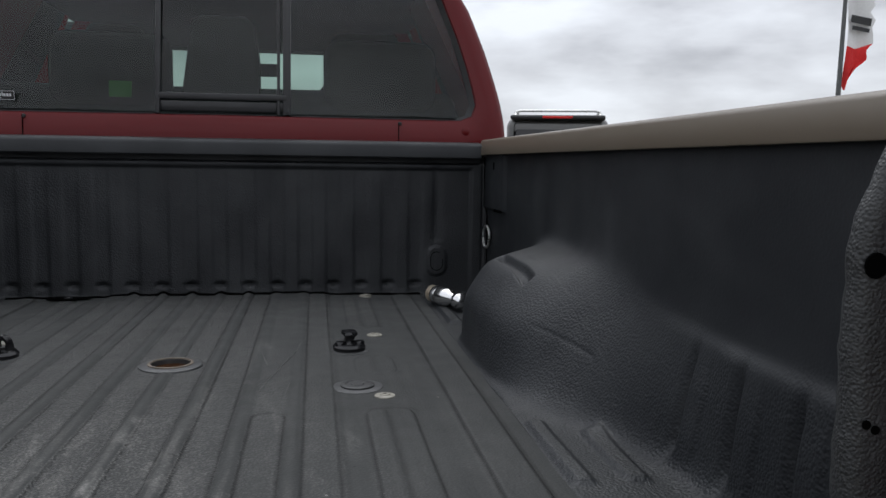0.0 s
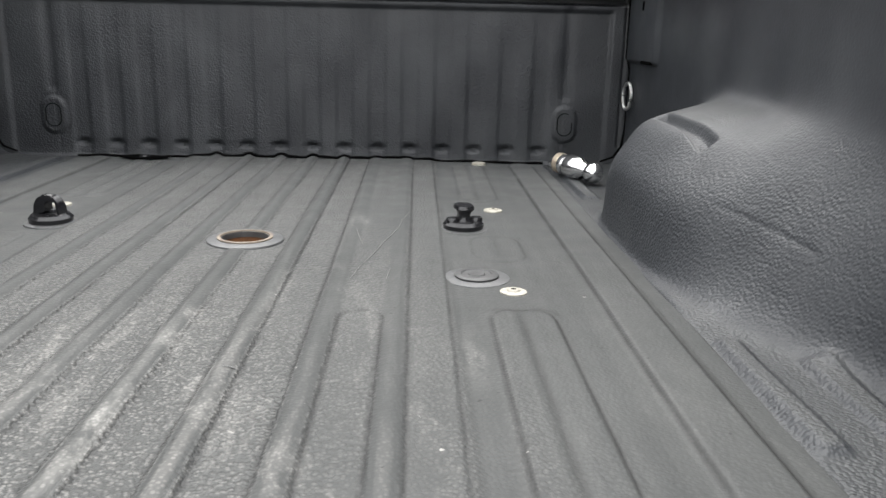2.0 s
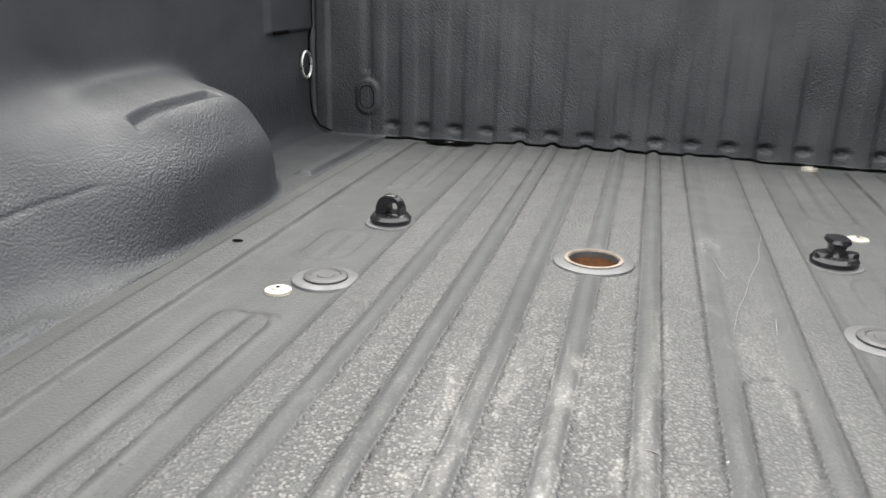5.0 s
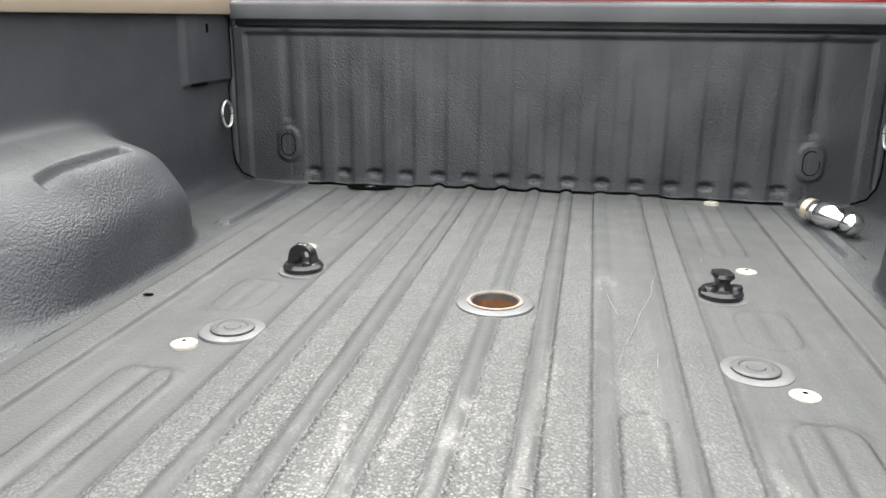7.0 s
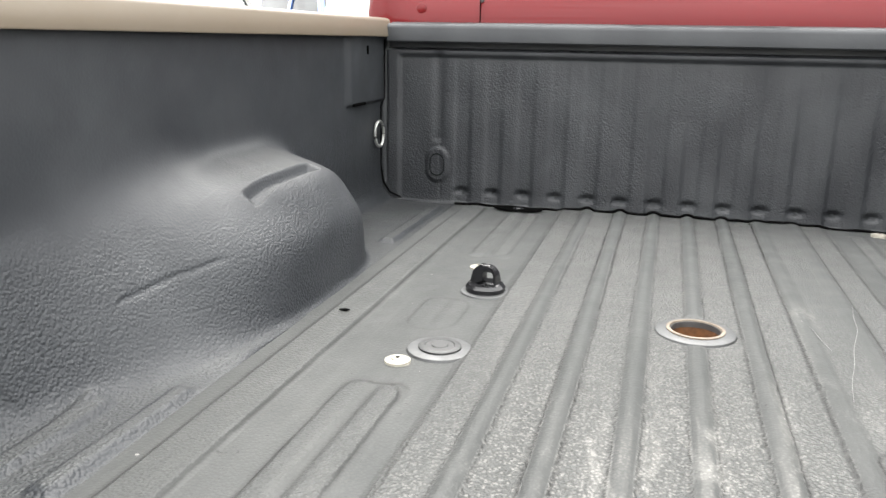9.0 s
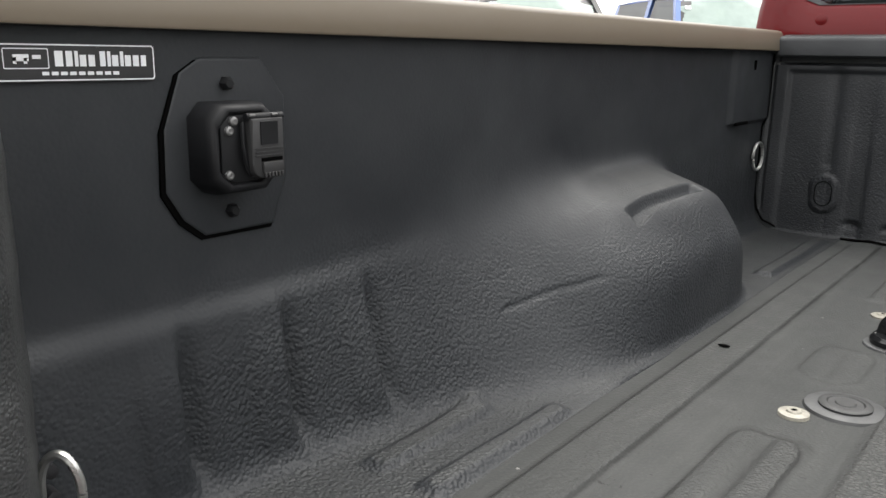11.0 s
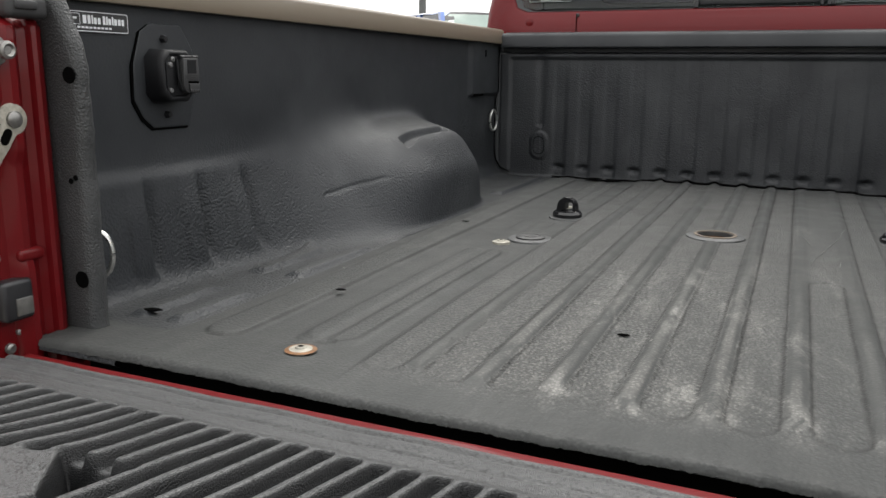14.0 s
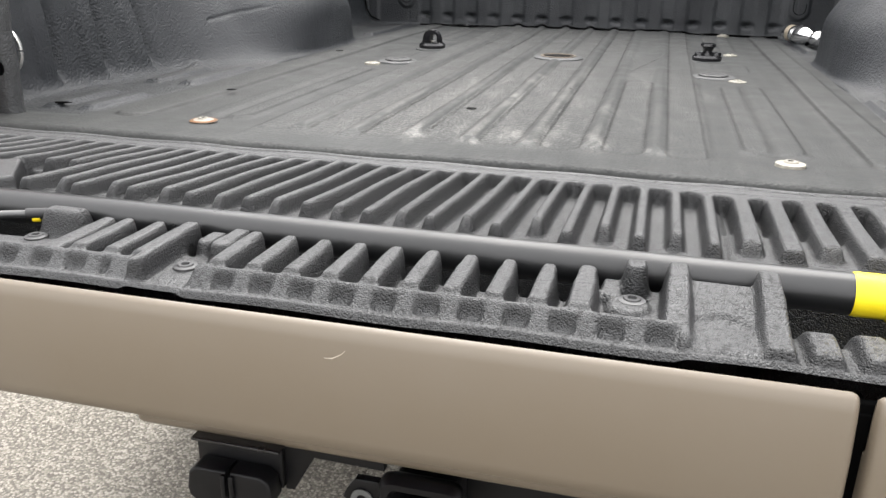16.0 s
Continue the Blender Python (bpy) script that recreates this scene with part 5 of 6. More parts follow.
    part("hood", box((1.86, 1.25, 0.55), (0, 5.30, 0.28), 0.10, 5), RED, cab, "red hood")
    part("cab_back_wall", box((1.84, 0.03, 0.90), (0, 2.52, 0.13), 0.01), FABRIC, cab)
    # seats
    for x0, x1 in ((-0.92, -0.40), (0.33, 0.90)):
        x = (x0 + x1) / 2
        part("front_seat", box((x1 - x0, 0.18, 0.90), (x, 3.52, 0.38), 0.07, 4, (-8, 0, 0)), FABRIC, cab)
        part("headrest", box((x1 - x0 - 0.10, 0.12, 0.26), (x, 3.48, 0.92), 0.06, 4), FABRIC, cab)
    part("rear_bench", box((1.70, 0.16, 0.80), (0, 2.68, 0.31), 0.06, 4, (-6, 0, 0)), FABRIC, cab)
    part("rear_headrest", prism([(-0.185, 0.56), (0.108, 0.56), (0.108, 0.80), (0.092, 0.93), (0.06, 0.96), (-0.10, 0.96), (-0.135, 0.94), (-0.140, 0.86)], 0.09, pose(0, 2.705, 0, 90, 0, 0), 0.012), FABRIC, cab, "tall middle headrest")
    for x in (-0.41, 0.55):
        part("rear_headrest", box((0.42, 0.10, 0.26), (x, 2.64, 0.76), 0.06, 4), FABRIC, cab)
    part("mirror_inside", box((0.24, 0.03, 0.07), (0.0, 4.12, 0.93), 0.015, 3), BLACK, cab)
    bm = bmesh.new()
    for r in range(28):
        a0, a1 = 2 * math.pi * r / 28, 2 * math.pi * (r + 1) / 28
        add_tube(bm, [(-0.42 + 0.19 * math.cos(a0), 4.16 + 0.08 * math.sin(a0), 0.56 + 0.17 * math.sin(a0)), (-0.42 + 0.19 * math.cos(a1), 4.16 + 0.08 * math.sin(a1), 0.56 + 0.17 * math.sin(a1))], 0.016, 8, False)
    part("steering_wheel", bm, BLACK, cab)
    return cab


build_cab()


# ---- tailgate, lowered ----
GATE_FRONT, GATE_REAR, GATE_HALF = 0.062, -0.411, 0.722
FAR_PITCH, NEAR_PITCH = 0.0320, 0.0302


def near(v, a, b):
    """1 within a of nought, 0 beyond b."""
    return 1 - smoothstep(a, b, np.abs(v))


def gate_height(x, y):
    """The moulded liner: a flat border, ribs on either side of the pole's trough, and a cupped outer edge."""
    top = 0.030
    # ribs between the hinge and the trough
    # they spread like a fan towards the driver's side
    u = x
    run = np.minimum(y + 0.03, 0)
    x = np.where(x > 0.26, x, (x - 0.148 * run) / (1 - 0.57 * run))
    x = np.where(x > 0.26, x, 0.26 + (x - 0.26) * 1.11)
    x = x + 3.0 * np.maximum(-0.075 - y, 0) ** 2 * (1 - smoothstep(-0.50, -0.40, x))
    k = np.round((x - 0.261) / FAR_PITCH)
    odd = np.mod(k, 2)
    dv = np.mod(x - 0.261, FAR_PITCH) - FAR_PITCH / 2
    start = -0.032 - 0.010 * smoothstep(0.0, 0.35, x)
    dy = np.maximum(y - (start - 0.010), 0)
    closed = smoothstep(0.335, 0.345, x)
    wide = 0.0030 * (1 - closed)
    valley = 1 - smoothstep(0.0040 + wide, 0.0085 + wide, np.hypot(dv, dy * 0.8))
    low = 0.0125 - 0.006 * closed + 0.010 * closed * (1 - smoothstep(-0.132, -0.120, y))
    end = -0.200 + 0.026 * odd * (1 - smoothstep(-0.17, -0.10, -x) * 0.6) - 0.004 * np.sin(9 * k)
    slope = np.where(odd > 0.5, 0.034, 0.016)
    crest = top - 0.050 * smoothstep(0, 1, (end - y) / slope)
    # beside the pole's mouth the ribs bend outward and stop short of a plain field
    x = u
    plain_field = (1 - smoothstep(-0.372, -0.362, x - 0.45 * (y + 0.13))) * (1 - smoothstep(-0.132, -0.122, y - 0.25 * np.minimum(x + 0.44, 0)))
    valley = valley * (1 - plain_field)
    crest = crest * (1 - plain_field) + plain_field * (0.027 - 0.06 * smoothstep(-0.215, -0.240, y))
    z = crest - (top - low) * valley * (y > -0.235)
    z = np.maximum(z, np.where(y > -0.235, low, -0.05))
    # trough for the pole
    z = np.where(y < -0.235, np.minimum(z, low), z)
    far_wall = smoothstep(-0.247, -0.232, y)
    z = far_wall * z + (1 - far_wall) * (-0.054)
    # near side: ribs that rise from the ledge and end in round heads beside the pole
    kn = np.round((x - 0.259) / NEAR_PITCH)
    dn = x - 0.259 - NEAR_PITCH * kn
    floor_n = 0.0155 - 0.068 * smoothstep(-0.343, -0.318, y)
    head = np.maximum(y + 0.322, 0)
    rib_n = near(np.hypot(dn, head * 1.1), 0.0066, 0.0104)
    skip = ((x > -0.21) & (x < -0.178)) | ((x > -0.112) & (x < -0.062)) | (x > 0.297) | ((x > 0.22) & (x < 0.30)) | (x < -0.19)
    rib_n = np.where(skip, 0, rib_n)
    body = floor_n + (0.0345 - floor_n) * rib_n
    # lug against the pole beside the first bolt, and the two low ribs at its foot
    lug = near(np.hypot(np.maximum(np.abs(x + 0.231) - 0.012, 0), np.maximum(np.abs(y + 0.314) - 0.005, 0) * 1.2), 0.003, 0.030)
    body = np.maximum(body, floor_n + (0.036 - floor_n) * lug)
    for c, y0, y1, h in ((-0.188, -0.395, -0.318, 0.031), (-0.292, -0.395, -0.350, 0.026), (-0.330, -0.395, -0.340, 0.026), (-0.365, -0.395, -0.340, 0.026), (-0.400, -0.395, -0.340, 0.026), (-0.108, -0.395, -0.314, 0.034), (-0.062, -0.345, -0.312, 0.032), (-0.084, -0.330, -0.310, 0.027),
                         (0.2270, -0.395, -0.318, 0.034), (0.2455, -0.335, -0.300, 0.024), (0.262, -0.322, -0.286, 0.042), (0.2915, -0.395, -0.284, 0.043), (0.354, -0.402, -0.278, 0.043), (0.382, -0.398, -0.352, 0.026), (0.412, -0.398, -0.352, 0.027), (0.443, -0.398, -0.352, 0.027), (0.474, -0.398, -0.352, 0.027)):
        r = near(np.hypot(x - c, np.maximum(np.maximum(y - y1, y0 - y), 0)), 0.0078, 0.0118)
        # the tall ones ramp down from the pole to the lip
        fall = 0.017 * smoothstep(-0.318, -0.400, y) if h > 0.0425 else 0.0
        body = np.maximum(body, floor_n + (h - fall - floor_n) * r)
    # low shelf with a shallow round dish, and the boss under the third bolt
    shelf = near(x - 0.323, 0.022, 0.034) * smoothstep(-0.300, -0.312, y)
    dish = near(np.hypot(x - 0.322, (y + 0.385) * 0.9), 0.026, 0.030)
    body = np.maximum(body, floor_n + (0.023 + 0.008 * smoothstep(-0.365, -0.318, y) - 0.003 * dish - floor_n) * shelf)
    boss = near(np.hypot(x - 0.259, y + 0.350), 0.013, 0.019)
    body = np.maximum(body, floor_n + (0.022 - floor_n) * boss)
    body = body - 0.016 * smoothstep(0.362, 0.378, x) * smoothstep(-0.372, -0.335, y)
    web = near(x - 0.278, 0.006, 0.014) * smoothstep(-0.292, -0.304, y)
    body = np.maximum(body, 0.018 * web + (1 - web) * body)
    near_wall = smoothstep(-0.296, -0.312, y)
    z = np.where(y < -0.285, np.maximum(body, -0.054) * near_wall + (1 - near_wall) * np.maximum(z, np.where(body > 0.02, body, -0.054)), z)
    # the ledge, its cupped face and the lip
    on = (1 - smoothstep(0.288, 0.300, x)) * (1 - near(x + 0.086, 0.020, 0.028))
    face = 0.0165 + 0.0140 * np.clip((y + 0.4045) / 0.0145, 0, 1) + 0.0020 * np.exp(-((y + 0.4075) / 0.0018) ** 2)
    cup = near(np.mod(x - 0.2023, 0.0315) - 0.01575, 0.0065, 0.0095) * near(y + 0.3970, 0.0030, 0.0046)
    edge = face * on + (0.014 + 0.006 * (1 - smoothstep(-0.409, -0.402, y))) * (1 - on)
    z = np.where(y < -0.386, np.maximum(np.where(on > 0.5, edge, np.minimum(edge, 0.024)), np.where(y > -0.405, z * (on < 0.5), 0)), z)
    z = z - 0.0070 * cup * on * (np.abs(x + 0.086) > 0.045)
    z = z - 0.005 * (1 - smoothstep(GATE_REAR, GATE_REAR + 0.003, y))
    # pocket for a hand, at the pole's mouth
    pocket = smoothstep(-0.436, -0.424, x + 0.72 * (y + 0.14)) * (1 - smoothstep(-0.360, -0.350, x - 0.55 * (y + 0.13))) * span(y, -0.194, -0.128, 0.010)
    z = z * (1 - pocket) - 0.022 * pocket
    # the near half stands a little higher
    z = z + 0.0065 * (1 - smoothstep(-0.312, -0.298, y))
    # border along the hinge
    for c, d in ((0.044, 0.0035), (0.018, 0.003)):
        z = z - d * np.exp(-((y - c) / 0.003) ** 2)
    z = z - 0.014 * smoothstep(-0.036, 0.000, y) - 0.020 * smoothstep(0.054, GATE_FRONT, y)
    return z


def build_gate():
    gate = new("tailgate")
    gate.parent = truck
    tagged(gate, "lowered tailgate with a ribbed black liner")
    xs = np.linspace(-GATE_HALF, GATE_HALF, 900)
    ys = np.linspace(GATE_FRONT, GATE_REAR, 330)
    X, Y = np.meshgrid(xs, ys)
    Z = gate_height(X - 0.031, Y)
    # mouldings have no sharp edges
    for _ in range(2):
        P = np.pad(Z, 1, mode="edge")
        Z = 0.36 * Z + 0.16 * (P[:-2, 1:-1] + P[2:, 1:-1] + P[1:-1, :-2] + P[1:-1, 2:])
    Z -= 0.02 * smoothstep(GATE_HALF - 0.02, GATE_HALF, np.abs(X))
    Z += 0.0008 * np.sin(37 * X) * np.sin(41 * Y)
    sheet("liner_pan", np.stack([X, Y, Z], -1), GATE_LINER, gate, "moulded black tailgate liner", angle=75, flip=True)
    part("hinge_flange", box((2 * GATE_HALF - 0.01, 0.032, 0.010), (0, 0.075, -0.002), 0.004, 3), RED, gate, "red painted flange along the hinge")
    part("gate_shell", box((2 * GATE_HALF - 0.01, 0.385, 0.016), (0, -0.212, -0.064), 0.006, 3), RED, gate, "red steel shell of the tailgate")
    # hood through which the pole slides in
    bm = bmesh.new()
    rings = []
    for x, r, top in ((-0.345, 0.044, 0.050), (-0.385, 0.047, 0.055), (-0.47, 0.048, 0.050), (-0.55, 0.046, 0.030)):
        rings.append([bm.verts.new((x - 0.020 * math.cos(a), -0.268 + 1.15 * r * math.cos(a), -0.012 + (top + 0.012) * math.sin(a) ** 0.8)) for a in np.linspace(0, math.pi, 19)])
    for p, q in zip(rings, rings[1:]):
        for i in range(len(p) - 1):
            bm.faces.new((p[i], p[i + 1], q[i + 1], q[i]))
    bmesh.ops.solidify(bm, geom=bm.faces[:], thickness=0.006)
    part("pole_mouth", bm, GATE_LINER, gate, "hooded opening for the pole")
    for x, y, z in ((-0.212, -0.342, 0.0225), (-0.052, -0.366, 0.0225), (0.292, -0.344, 0.0280), (-0.62, -0.360, 0.0185), (0.62, -0.360, 0.0185)):
        part("liner_bolt", lathe([(0, 0.0014), (0.003, 0.0014), (0.0035, 0.0034), (0.006, 0.0034), (0.0065, 0.0024), (0.0096, 0.0016), (0.0100, -0.004)], 24, pose(x, y, z)), plain("dull_bolt", (0.055, 0.055, 0.056), 0.45, 0.3) if "dull_bolt" not in bpy.data.materials else bpy.data.materials["dull_bolt"], gate)

    # tan edge of the gate: a wide moulding and the step beside it
    def moulding(name, x0, x1, lab):
        sec = [(-0.4235, 0.010), (-0.4240, 0.0185), (-0.4258, 0.0222), (-0.4290, 0.0226), (-0.4320, 0.0200), (-0.4345, 0.0120), (-0.4380, -0.020), (-0.4390, -0.060), (-0.436, -0.071), (-0.428, -0.077), (-0.38, -0.079), (-0.38, -0.020), (-0.4235, -0.020)]
        bm = bmesh.new()
        rings = []
        for x, sh in ((x0, 0.004), (x0 + 0.002, 0.0012), (x0 + 0.005, 0.0), (x1 - 0.005, 0.0), (x1 - 0.002, 0.0012), (x1, 0.004)):
            rings.append([bm.verts.new((x, y + (sh if y < -0.426 else 0), z - (sh if z > 0 else 0))) for y, z in sec])
        for p, q in zip(rings, rings[1:]):
            for i in range(len(sec)):
                bm.faces.new((p[i], p[(i + 1) % len(sec)], q[(i + 1) % len(sec)], q[i]))
        bm.faces.new(rings[0])
        bm.faces.new(rings[-1][::-1])
        return part(name, bm, TAN, gate, lab, angle=50)

    # black strip stands for the shade between the liner's lip and the tan edge
    part("edge_gap_shade", box((2 * GATE_HALF - 0.01, 0.007, 0.040), (0, -0.4140, -0.0085), 0.002), HOLE, gate)
    moulding("edge_moulding", -GATE_HALF - 0.01, 0.427, "tan painted edge moulding of the tailgate")
    moulding("step_moulding", 0.4365, GATE_HALF + 0.01, "tan painted edge of the fold-out step")
    # the gap beside the step is filled black for its shade as well
    part("step_gap_shade", box((0.012, 0.03, 0.07), (0.4318, -0.405, -0.030), 0.002), HOLE, gate)
    SCRATCH_TAN = plain("bared_primer", (0.30, 0.26, 0.21), 0.6)
    # a curved scratch and a nick in the tan edge
    part("edge_scratch", tube([(0.094, -0.4364, 0.0000), (0.100, -0.4364, 0.0004), (0.106, -0.4360, 0.0038), (0.109, -0.4355, 0.0068)], [0.0002, 0.0005, 0.0004, 0.0002], 6), SCRATCH_TAN, gate, "pale scratch in the paint")
    return gate


gate = build_gate()


def build_pole(gate):
    """Grey grab pole lying in its trough, with a yellow end and a pull pin."""
    p = part("grab_pole", tube([(-0.52, -0.285, 0.028), (0.449, -0.286, 0.030)], 0.0158, 28), TUBE_GREY, gate, "grey grab pole stowed in the liner")
    pts, rad = [], []
    for x, r in ((0.446, 0.0162), (0.450, 0.0168), (0.472, 0.0168), (0.490, 0.022), (0.512, 0.028), (0.60, 0.028), (0.612, 0.022)):
        pts.append((x, -0.286 - 0.010 * (r > 0.02), 0.030 - 0.004 * (r > 0.02)))
        rad.append(r)
    part("pole_grip", tube(pts, rad, 28), YELLOW, p, "yellow pole grip")
    a, b = Vector((-0.268, -0.330, 0.034)), Vector((-0.226, -0.308, 0.033))
    part("pull_pin", tube([a, a.lerp(b, 0.04), a.lerp(b, 0.06), a.lerp(b, 0.64)], [0.0034, 0.0042, 0.0036, 0.0036], 14), plain("dull_pin_steel", (0.10, 0.10, 0.10), 0.4, 0.7), p, "steel pull pin")
    part("pin_barrel", tube([a.lerp(b, 0.62), b], 0.0050, 14), RUBBER, p)
    part("pin_band", tube([a.lerp(b, 0.72) - Vector((0, 0, 0.004)), a.lerp(b, 0.86) - Vector((0, 0, 0.004))], 0.0038, 14), YELLOW, p)


build_pole(gate)
gate.location = (-0.031, 0, 0)


# ---- under the tailgate ----
FRAME_BLACK = plain("frame_black", (0.0045, 0.0045, 0.0052), 0.40, spec=0.2)


def plug_cover(x, flip):
    """One half of the twin plug cover: flat on top, round below, meeting its twin along a split."""
    w = 0.047
    out = [(-w / 2, 0.020), (w / 2 - 0.010, 0.020), (w / 2, 0.012), (w / 2 + 0.004, -0.010)] + [(w / 2 - 0.024 + 0.024 * math.cos(radians(a)), -0.014 + 0.020 * math.sin(radians(a))) for a in np.linspace(-15, -88, 6)] + [(-w / 2, -0.034)]
    pts = [(flip * u, v) for u, v in out]
    return prism(pts if flip < 0 else pts[::-1], 0.024, pose(x, -0.200, -0.302, 90, 0, 0), 0.004, 3)


def build_hitch():
    bracket = part("plug_bracket", box((0.106, 0.012, 0.052), (-0.150, -0.192, -0.286), 0.003), FRAME_BLACK, truck, "black bracket for the trailer plugs")
    part("bracket_lip", box((0.108, 0.020, 0.004), (-0.150, -0.198, -0.2585), 0.0015), GLOSS_BLACK, bracket)
    part("bracket_arm", prism([(-0.098, -0.258), (-0.098, -0.316), (-0.088, -0.316), (-0.062, -0.268), (0.02, -0.270), (0.02, -0.250)], 0.010, pose(0, -0.180, 0, 90, 0, 0)), FRAME_BLACK, bracket)
    for x, flip in ((-0.177, -1), (-0.126, 1)):
        lid = part("plug_cover", plug_cover(x, flip), FRAME_BLACK, bracket, "black trailer plug cover")
        part("cover_tab", box((0.006, 0.006, 0.030), (x - flip * 0.0205, -0.225, -0.300), 0.002), FRAME_BLACK, lid)
    hitch = part("hitch_tube", box((0.70, 0.07, 0.080), (0.39, -0.10, -0.300), 0.010, 3), FRAME_BLACK, truck, "black hitch cross tube")
    # receiver: a square tube with a rolled mouth
    bm = bmesh.new()
    prof = [(0.036, 0.0), (0.036, 0.10), (0.042, 0.104), (0.046, 0.112), (0.046, 0.124), (0.042, 0.130), (0.035, 0.130), (0.031, 0.124), (0.030, 0.0)]
    rings = []
    for half, d in prof:
        rings.append([bm.verts.new((0.064 + u, -0.080 - d, -0.312 + v)) for u, v in rounded(2 * half, 2 * half, min(0.012, half * 0.3), 4)])
    n = len(rings[0])
    for p, q in zip(rings, rings[1:]):
        for i in range(n):
            bm.faces.new((p[i], p[(i + 1) % n], q[(i + 1) % n], q[i]))
    part("receiver", bm, FRAME_BLACK, hitch, "square black hitch receiver")
    part("receiver_back", box((0.058, 0.004, 0.058), (0.064, -0.10, -0.312)), HOLE, hitch)
    eye = [(0.0, -0.020), (-0.036, -0.018), (-0.050, -0.006), (-0.044, 0.006), (-0.034, 0.020), (0.0, 0.020)]
    part("chain_plate", prism(eye, 0.010, pose(0.022, -0.185, -0.302, 90, 0, 0), 0.002), FRAME_BLACK, hitch)
    part("chain_eye", lathe([(0.006, 0.0), (0.013, 0.0), (0.013, 0.0014), (0.006, 0.0014)], 20, pose(-0.004, -0.1965, -0.306, 90, 0, 0)), POLE, hitch)
    part("bumper_lip", box((0.94, 0.05, 0.028), (0.186, -0.170, -0.247), 0.010, 3), TAN, truck, "tan lower lip of the rear bumper")


build_hitch()


def build_wheels():
    for x, y in ((-0.86, 1.20), (0.86, 1.20), (-0.86, 4.95), (0.86, 4.95)):
        gz = -1.0 + 0.021 * y
        w = part("wheel", lathe([(0.20, -0.13), (0.36, -0.13), (0.395, -0.10), (0.40, 0.0), (0.395, 0.10), (0.36, 0.13), (0.20, 0.13), (0.17, 0.06), (0.0, 0.06)], 40, pose(x, y, gz + 0.40, 0, 90 if x > 0 else -90, 0)), RUBBER, truck, "black tyre")
        part("rim", lathe([(0.0, 0.085), (0.06, 0.090), (0.09, 0.070), (0.17, 0.060), (0.205, 0.115), (0.215, 0.132), (0.222, 0.120)], 40, pose(x, y, gz + 0.40, 0, 90 if x > 0 else -90, 0)), STEEL, w, "bright steel rim")
    part("chassis", box((0.9, 4.9, 0.18), (0, 3.25, -0.44), 0.02), BLACK, truck)


build_wheels()


# ---- loose in the bed ----
def hitch_ball():
    t = thing("hitch_ball", "chrome gooseneck hitch ball lying on the bed floor", "hitch ball", pose(0.702, 2.003, 0.0265, 0, 0, 0))
    axis = pose(0.702, 2.003, 0.0285) @ pose(0, 0, 0, 0, 0, -60) @ pose(0, 0, 0, 0, 93, 0)
    R = 0.0265
    ball = [(0.017, 0.050)] + [(R * math.sin(radians(a)), 0.073 - R * math.cos(radians(a))) for a in np.linspace(35, 165, 16)] + [(0.0065, 0.0985), (0, 0.0985)]
    part("ball", lathe(ball, 32, axis), CHROME, t)
    part("shank", lathe([(0.0, -0.075), (0.0235, -0.075), (0.026, -0.070), (0.026, -0.034), (0.020, -0.030), (0.020, -0.026)], 32, axis), CHROME, t)
    part("body", lathe([(0.020, -0.028), (0.028, -0.022), (0.0315, -0.008), (0.0315, 0.012), (0.029, 0.026), (0.021, 0.038), (0.0165, 0.050)], 32, axis), CHROME, t)
    part("wear_band", lathe([(0.0263, -0.060), (0.0266, -0.058), (0.0266, -0.044), (0.0263, -0.042)], 32, axis), plain("stained_band", (0.55, 0.47, 0.36), 0.35, 0.7), t, "stained band on the shank")


hitch_ball()


# ---- the lot around ----
def ground_z(x, y):
    return -1.0 + 0.021 * max(-40.0, min(140.0, y))


def build_ground():
    def line(n, far):
        t = np.linspace(-1, 1, n)
        return np.sign(t) * (np.abs(t) ** 3.2) * far
    xs, ys = line(61, 900.0), line(61, 900.0)
    X, Y = np.meshgrid(xs, ys)
    Z = -1.0 + 0.021 * np.clip(Y, -40, 140)
    g = sheet("ground", np.stack([X, Y, Z], -1), GROUND, None, flip=True)
    tagged(g, "pale worn asphalt with exposed stones", "ground", kind="structure")


build_ground()


